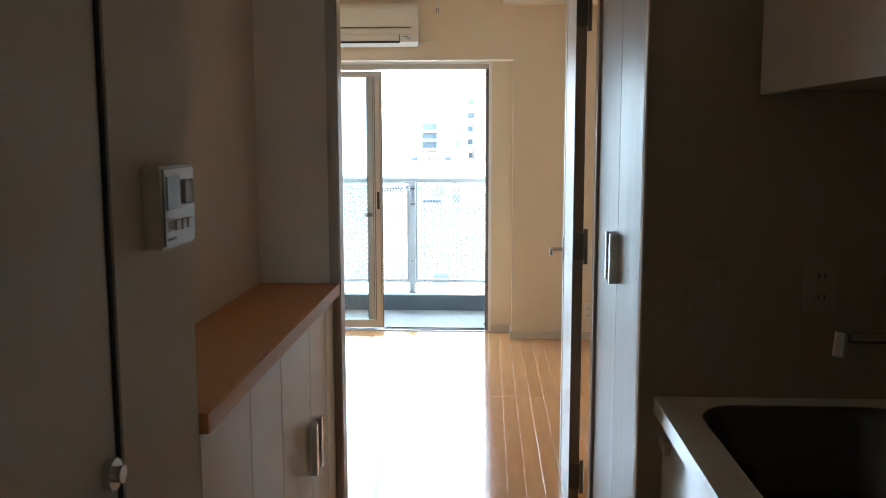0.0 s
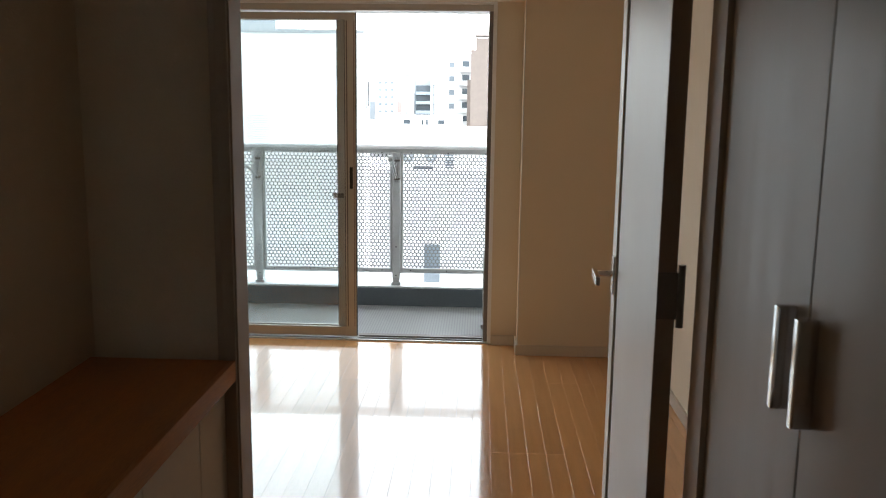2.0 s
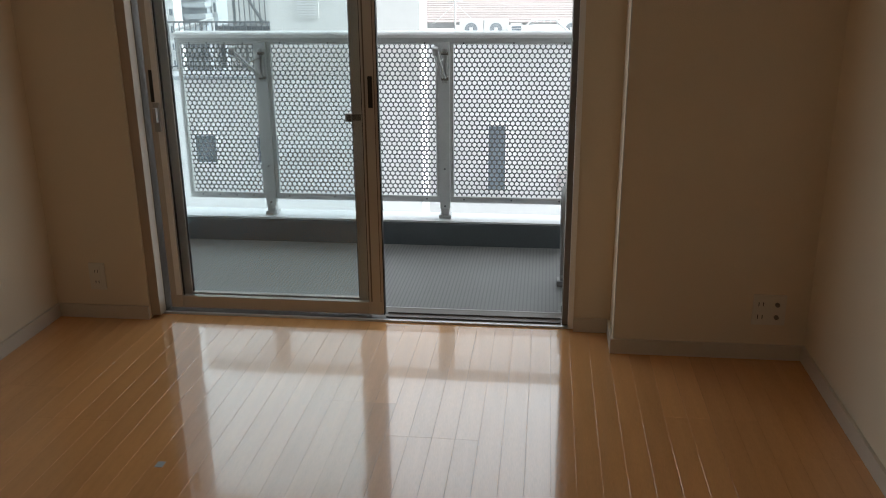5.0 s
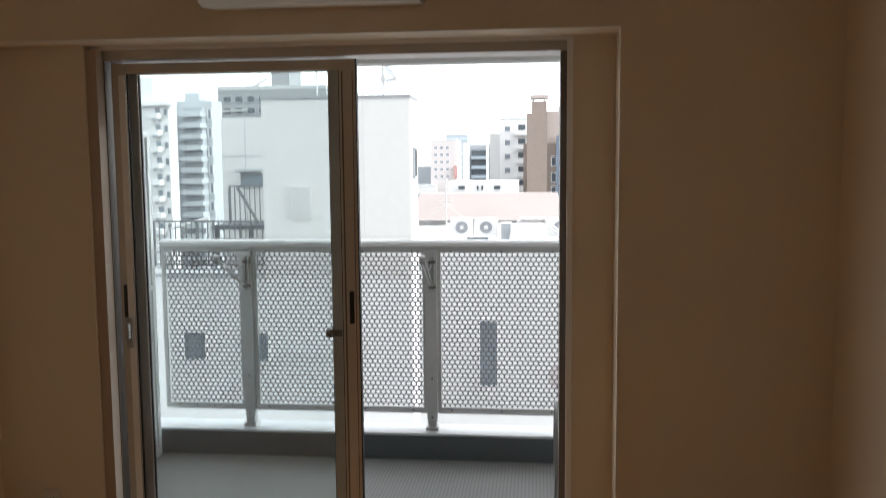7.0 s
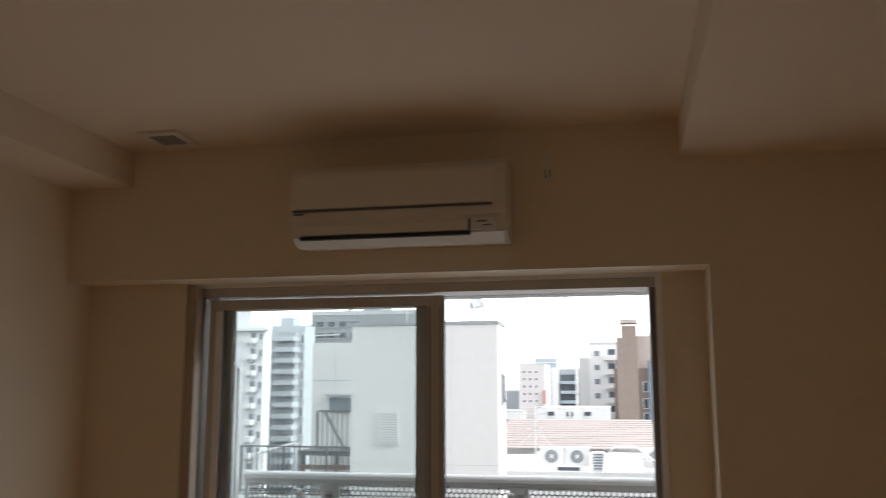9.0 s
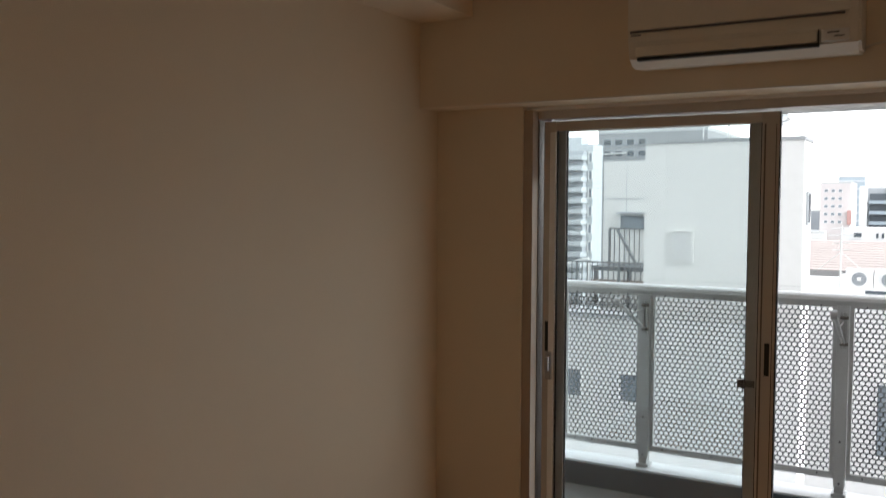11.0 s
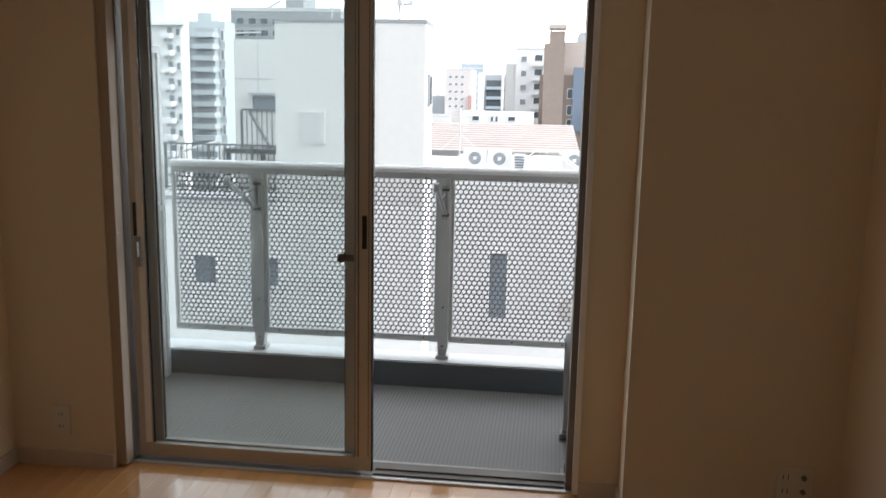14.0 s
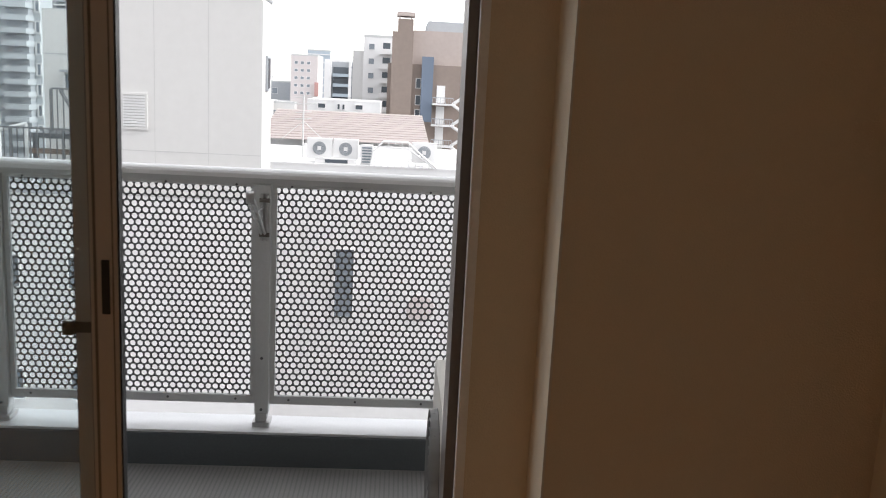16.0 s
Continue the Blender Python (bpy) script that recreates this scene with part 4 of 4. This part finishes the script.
part("brace", bm, FENCE, tt)
bm = bmesh.new()
pipe(bm, [(-11.2, 31.0, -1.64), (-11.2, 31.0, -0.55), (-9.9, 31.0, -0.2), (-9.9, 31.0, -1.64)], 0.05, 8)
part("pipe", bm, B_WHITE, tt, "white pipe run")

# apartment houses on the far side
def apartment_white():
    t = building("white_apartment", -27.0, -16.75, 44.0, 44.9, 4.35, B_WHITE, "white apartment house with small dark windows", roof=B_WHITE, parapet=0.3)
    rows = [3.88 - 0.785 * k for k in range(10)]
    panes(t, cells([-19.06], 0.26, rows, 0.36), 44.0, W_MID)
    panes(t, cells([-18.66], 0.36, rows, 0.3), 44.0, W_MID)
    panes(t, cells([-16.99], 0.2, rows, 0.3), 44.0, W_MID)
    for z in rows:
        b = part("balcony", boxes((-17.5, -17.08, 43.45, 44.0, z - 0.16, z + 0.08)), B_WHITE, t)
        part("opening", boxes((-17.42, -17.18, 43.97, 43.99, z + 0.08, z + 0.36)), W_MID, b)
        part("underside", boxes((-17.4, -17.2, 43.5, 44.0, z - 0.3, z - 0.16)), B_GREY, b)
    part("penthouse", boxes((-18.4, -17.55, 44.1, 44.8, 4.66, 5.7)), B_WHITE, t, "small roof house")
    part("overhang", boxes((-27.2, -16.45, 43.7, 44.2, 4.32, 4.5)), B_WHITE, t)
apartment_white()

def apartment_stairs():
    t = building("grey_stair_building", -19.15, -16.9, 50.0, 51.5, 5.0, B_BLUEGREY, "blue-grey building with an open fire stair", roof=False)
    part("stair_shaft", boxes((-18.3, -17.25, 49.4, 50.0, G, 4.6)), B_GREY, t, "dark open stair shaft")
    for k in range(15):
        z = 4.2 - 0.6 * k
        part("landing", boxes((-18.35, -17.2, 49.0, 50.0, z - 0.10, z + 0.16)), B_BLUEGREY, t)
        bm = bmesh.new()
        rod(bm, (-19.1, 49.3, z - 0.35), (-18.35, 49.3, z), 0.08, 6)
        part("flight", bm, B_GREY, t)
    panes(t, cells([-17.12], 0.16, [4.0 - 1.0 * k for k in range(7)], 0.5), 50.0, W_MID)
    part("roof_house", boxes((-18.5, -17.7, 50.2, 51.3, 5.0, 5.45)), B_BLUEGREY, t)
apartment_stairs()

def apartment_dark():
    t = building("dark_apartment", -20.3, -13.0, 60.0, 70.0, 6.4, B_DARK, "dark grey apartment house with roof equipment", roof=True)
    panes(t, cells([-19.9, -19.1, -18.3, -17.5], 0.5, [5.6 - 0.75 * k for k in range(9)], 0.36), 60.0, W_DARK, 0.05, B_GREY)
    for k in range(7):
        part("balcony", boxes((-20.75, -20.3, 60.2, 62.5, 5.2 - 1.0 * k, 5.75 - 1.0 * k)), B_GREY, t)
    part("roof_tower", boxes((-17.25, -16.0, 62, 65, 6.4, 11.5)), B_DARK, t, "tall dark roof tower")
    bm = bmesh.new()
    rod(bm, (-18.3, 61, 6.6), (-17.2, 61, 7.2), 0.09, 6)
    rod(bm, (-20.0, 59.8, 5.0), (-18.2, 59.8, 5.05), 0.06, 6)
    part("roof_pipe", bm, DULLPIPE, t)
apartment_dark()

# right-hand side: low white building with roof equipment
RY = 36.5
t = building("white_office", -6.5, 9.0, RY, RY + 8.0, -1.52, B_WHITE, "white low office building with equipment on its roof", roof=B_WHITE, parapet=0.06)
panes(t, [(-1.47, -0.82, -7.0, -4.5), (2.9, 3.6, -7.0, -4.5)], RY, W_MID)
part("back_parapet", boxes((-3.0, 9.0, RY + 3.0, RY + 3.3, -1.5, -1.0)), B_WHITE, t)
bm = bmesh.new()
for cx, cz in ((1.65, -6.6),):
    rod(bm, (cx, RY - 0.06, cz), (cx, RY + 0.02, cz), 0.5, 28)
part("wall_disc", bm, B_PINK, t, "round beige wall ornament")


def roof_ac(x, y, z, label="white roof air conditioner with a round fan"):
    t = thing("roof_ac_unit", (x, y, z), label, "air conditioner", "roof air conditioners")
    part("casing", boxes((x - 0.44, x + 0.44, y, y + 0.35, z, z + 0.72), bevel=0.02), B_WHITE, t)
    bm = bmesh.new()
    for k in range(5):
        ring(bm, (x, y - 0.01, z + 0.37), (0, -1, 0), 0.10 + 0.03 * k, 0.118 + 0.03 * k, 0.03, 24)
    part("fan_grille", bm, B_GREY, t)
    bm = bmesh.new()
    rod(bm, (x, y - 0.004, z + 0.37), (x, y + 0.004, z + 0.37), 0.235, 24)
    part("fan_opening", bm, W_MID, t)
    part("fan_hub", boxes((x - 0.07, x + 0.07, y - 0.03, y - 0.012, z + 0.30, z + 0.44), bevel=0.01), B_WHITE, t)
for x in (-2.18, -1.25, 1.55):
    roof_ac(x, 36.9, -1.32)
t = thing("roof_grille_box", (-1.55, 36.7, -1.46), "white roof duct box with dark grille", "duct box")
part("box", boxes((-2.3, -0.85, 36.62, 36.88, -1.46, -1.28)), B_WHITE, t)
part("grille", boxes((-1.95, -1.15, 36.6, 36.619, -1.43, -1.31)), W_DARK, t)
t = thing("roof_louvre_box", (-0.45, 36.9, -1.46), "white roof louvre unit", "louvre box")
part("box", boxes((-0.7, -0.28, 36.72, 37.0, -1.46, -0.75)), B_WHITE, t)
for k in range(6):
    part("slat", boxes((-0.66, -0.32, 36.69, 36.718, -1.38 + 0.1 * k, -1.33 + 0.1 * k)), W_MID, t)


def white_stair():
    t = thing("roof_stair", (0.6, 36.4, -1.46), "white steel stair and handrail on the roof", "stair")
    bm = bmesh.new()
    for dy in (36.30, 36.62):
        pipe(bm, [(-0.35, dy, -1.45), (-0.25, dy, -0.95), (0.1, dy, -0.58), (0.95, dy, -0.58), (1.25, dy, -0.85), (2.0, dy, -1.45)], 0.03, 8)
        pipe(bm, [(0.05, dy, -0.78), (0.95, dy, -0.78), (1.9, dy, -1.45)], 0.022, 8)
    part("handrail", bm, B_WHITE, t)
    for k in range(9):
        x = -0.2 + 0.24 * k
        top = -0.6 if 0.1 < x < 1.0 else (-0.9 if x < 0.1 else -0.6 - (x - 0.95) * 0.8)
        part("baluster", boxes((x - 0.02, x + 0.02, 36.28, 36.32, -1.46, top)), B_WHITE, t)
    for k in range(5):
        part("tread", boxes((1.05 + 0.18 * k, 1.25 + 0.18 * k, 36.3, 36.62, -0.95 - 0.1 * k, -0.91 - 0.1 * k)), B_WHITE, t)
white_stair()

# corrugated brown roof behind
def ribbed_roof():
    t = thing("brown_roof_house", (-1.2, 47, G), "house with a brown ribbed metal roof", "house")
    part("wall", boxes((-5.4, 1.9, 45.3, 51, G, -1.14)), B_WHITE, t)
    bm = bmesh.new()
    vs = [bm.verts.new(v) for v in ((-5.5, 44.6, -1.20), (2.0, 44.6, -1.20), (1.75, 50.0, -0.08), (-5.5, 50.0, -0.08), (-5.5, 51.2, -1.1), (2.0, 51.2, -1.1))]
    bm.faces.new((vs[0], vs[1], vs[2], vs[3]))
    bm.faces.new((vs[3], vs[2], vs[5], vs[4]))
    r = part("roof", bm, B_ROOF, t)
    for k in range(13):
        u = k / 13
        part("batten", boxes((-5.5, 2.0 - 0.25 * u, 44.6 + 5.4 * u, 44.6 + 5.4 * u + 0.06, -1.20 + 1.12 * u, -1.165 + 1.12 * u)), B_ROOF, r)
ribbed_roof()


def aerial():
    t = thing("tv_aerial", (-2.9, 38.6, -1.5), "steel roof aerial with crossbars and stays", "aerial")
    bm = bmesh.new()
    rod(bm, (-2.95, 38.6, -1.5), (-2.95, 38.6, 0.85), 0.035, 8)
    part("mast", bm, DULLPIPE, t)
    for z, w in ((0.75, 0.35), (0.5, 0.45), (0.2, 0.3), (-0.05, 0.3)):
        bm = bmesh.new()
        rod(bm, (-2.95 - w, 38.6, z), (-2.95 + w, 38.6, z + 0.05), 0.018, 6)
        part("crossbar", bm, DULLPIPE, t)
    for s in (-1, 1):
        bm = bmesh.new()
        rod(bm, (-2.95, 38.6, -0.1), (-2.95 + s * 0.9, 38.6, -0.9), 0.014, 6)
        part("stay", bm, DULLPIPE, t)
aerial()

# brown tower with blue strip and outdoor stair
def brown_tower():
    t = building("brown_apartment", -0.45, 9.5, 75.0, 88.0, 3.0, B_BROWN, "brown tiled apartment tower with a blue strip", roof=False)
    part("upper_cladding", boxes((1.45, 9.5, 75.6, 87, 3.0, 5.6)), B_TAN, t, "tan metal upper storeys")
    part("pillar", boxes((-0.17, 1.45, 74.4, 76.0, G, 5.4)), B_BROWN, t)
    part("chimney", boxes((0.22, 1.42, 74.5, 76.2, 5.4, 6.35)), B_BROWN, t)
    part("chimney_cap", boxes((0.12, 1.52, 74.4, 76.3, 6.55, 6.85), (0.3, 0.4, 74.7, 74.8, 6.35, 6.55), (1.2, 1.3, 74.7, 74.8, 6.35, 6.55), (0.3, 0.4, 75.9, 76.0, 6.35, 6.55), (1.2, 1.3, 75.9, 76.0, 6.35, 6.55)), B_TAN, t, "pale slatted chimney cap")
    part("roof_screen", boxes((2.6, 9.0, 77, 86, 5.6, 6.45)), B_GREY, t, "grey roof screen")
    part("blue_strip", boxes((2.2, 3.1, 74.55, 75.0, -1.4, 3.6)), B_BLUE, t, "deep blue wall strip")
    panes(t, cells([1.82], 0.34, [1.2, -0.1, -1.2], 0.7), 75.0, W_DARK)
    for k in range(4):
        z = 1.0 - 1.62 * k
        d = part("stair_door", boxes((3.45, 4.1, 74.9, 75.0, z - 0.9, z + 0.45)), B_WHITE, t)
        l = part("landing", boxes((3.1, 4.9, 73.6, 74.9, z - 1.05, z - 0.93)), B_WHITE, t)
        part("landing_rail", boxes((3.1, 4.7, 73.6, 73.65, z - 0.50, z - 0.44), *[(3.1 + 0.2 * i, 3.13 + 0.2 * i, 73.6, 73.65, z - 0.93, z - 0.5) for i in range(9)]), B_GREY, l)
        bm = bmesh.new()
        rod(bm, (4.7, 73.8, z - 1.0), (5.9, 73.8, z - 1.75), 0.12, 6)
        rod(bm, (4.7, 74.4, z - 0.95), (5.9, 74.4, z - 0.1), 0.12, 6)
        part("flight", bm, B_WHITE, l)
brown_tower()

def white_balconies():
    t = building("white_balcony_building", -3.0, 0.3, 90.0, 100.0, 5.6, B_WHITE, "white apartment tower with small balconies", roof=True)
    panes(t, cells([-2.5], 0.5, [4.5 - 1.35 * k for k in range(6)], 0.5), 90.0, W_MID)
    panes(t, cells([-1.2], 0.7, [4.6 - 1.35 * k for k in range(6)], 0.55), 90.0, W_DARK)
    for k in range(6):
        part("balcony", boxes((-1.5, 0.2, 89.2, 90.0, 4.1 - 1.35 * k, 4.5 - 1.35 * k)), B_WHITE, t)
    part("side_wing", boxes((-4.1, -3.0, 92, 99, G, 4.4)), B_TOWER, t)
white_balconies()

def grid_building():
    t = building("grid_building", -8.3, -4.2, 110.0, 120.0, 3.6, B_GREY, "grey flat block with open balconies", roof=B_WHITE)
    for k in range(5):
        z = 2.5 - 1.15 * k
        part("recess", boxes((-7.3, -5.5, 109.9, 110.0, z - 0.35, z + 0.5)), W_DARK, t)
        part("balcony", boxes((-7.3, -5.5, 109.2, 109.9, z - 0.6, z - 0.25)), B_SKYBLUE, t)
        part("frame_bar", boxes((-5.3, -3.0, 109.6, 109.9, z + 0.45, z + 0.6)), W_MID, t)
    part("column", boxes((-8.3, -7.5, 109.3, 110.0, G, 3.6), (-5.5, -5.2, 109.3, 110.0, G, 3.6)), B_WHITE, t)
grid_building()

t = building("pink_building", -17.2, -12.9, 150.0, 160.0, 5.1, B_PINK, "pinkish far block with a red sign")
part("sign", boxes((-13.3, -12.7, 149.5, 150.0, -1.2, 1.0)), B_RED, t, "red vertical sign")
panes(t, cells([-16.6, -15.6, -14.6], 0.5, [3.8 - 1.2 * k for k in range(5)], 0.4), 150.0, W_MID)
t = building("glass_tower", -16.9, -12.7, 172.0, 184.0, 6.7, B_SKYBLUE, "pale blue glass office tower far off")
part("floor_band", boxes(*[(-16.95, -12.65, 171.9, 172.0, 6 - 1.4 * k, 6.15 - 1.4 * k) for k in range(6)]), B_WHITE, t)
t = building("low_white_building", -6.1, -0.8, 70.0, 76.0, -0.05, B_WHITE, "low white building with small windows", roof=B_WHITE, parapet=0.1)
panes(t, [(-5.3, -4.8, -0.55, -0.25), (-3.9, -3.75, -0.6, -0.25), (-3.55, -3.4, -0.6, -0.25), (-2.6, -2.1, -0.55, -0.25)], 70.0, W_DARK)

rng = random.Random(4)
for k in range(46):
    d = rng.uniform(95, 330)
    ux = rng.uniform(-0.55, 0.35)
    w, h = rng.uniform(5, 14), rng.uniform(-6, 2.2) if -0.30 < ux < 0.1 else rng.uniform(-4, 6)
    x = 0.6 + ux * d
    if -0.14 < ux < 0.12 and d < 185:
        continue
    m = rng.choice((B_WHITE, B_TOWER, B_GREY, B_TAN, B_PINK, B_BLUEGREY))
    t = building("city_block", x - w / 2, x + w / 2, d, d + 10, h, m, "far city block in the haze")
    n = max(2, int(w / 3))
    panes(t, cells([x - w / 2 + 0.8 + i * (w - 1.0) / n for i in range(n)], 1.0, [h - 2.2 - 2.8 * j for j in range(3)], 1.1), d, W_MID)
for k in range(26):
    x = rng.uniform(-34, 16)
    d = rng.uniform(40, 90)
    h = rng.uniform(-14, -6)
    if -4 < x < 10 and d < 60 or -25 < x < -2 and d < 62:
        continue
    building("low_house", x - 3, x + 3, d, d + 6, h, rng.choice((B_WHITE, B_TAN, B_GREY)), "low town house between the blocks")

# ---- floor planks ----
PW, PL = 0.07575, 1.818
plank_mesh = {}
def plank(x0, x1, y0, y1):
    key = (round(x1 - x0, 4), round(y1 - y0, 4))
    if key not in plank_mesh:
        w, l = key[0] / 2 - 0.0002, key[1] / 2 - 0.0002
        c, h = 0.0005, 0.0003
        v = [(-w, -l, -h), (w, -l, -h), (w, l, -h), (-w, l, -h), (-w + c, -l + c * 0.5, 0), (w - c, -l + c * 0.5, 0), (w - c, l - c * 0.5, 0), (-w + c, l - c * 0.5, 0), (-w, -l, -0.006), (w, -l, -0.006), (w, l, -0.006), (-w, l, -0.006)]
        f = [(4, 5, 6, 7), (0, 1, 5, 4), (1, 2, 6, 5), (2, 3, 7, 6), (3, 0, 4, 7), (8, 9, 1, 0), (9, 10, 2, 1), (10, 11, 3, 2), (11, 8, 0, 3)]
        me = bpy.data.meshes.new("plank")
        me.from_pydata(v, [], f)
        me.materials.append(WOOD)
        plank_mesh[key] = me
    o = new("plank", plank_mesh[key])
    o.location = ((x0 + x1) / 2, (y0 + y1) / 2, 0.0)
    o.parent = floor


def lay(xa, xb, ya, yb):
    k = math.floor((xa + 0.104) / PW)
    while -0.104 + k * PW < xb - 0.004:
        x0, x1 = max(xa, -0.104 + k * PW), min(xb, -0.104 + (k + 1) * PW)
        board = k // 4
        y = 6.305 - (0.215 if board % 2 else 0.0) - (0.69 if board % 4 > 1 else 0.0)
        while y > ya:
            y -= PL
        while y < yb:
            a, b = max(y, ya), min(y + PL, yb)
            if b - a > 0.01 and x1 - x0 > 0.006:
                plank(x0, x1, a, b)
            y += PL
        k += 1
lay(XL, XR, 3.62, 7.012)
lay(HX - 0.03, 1.29, -0.5, 3.62)
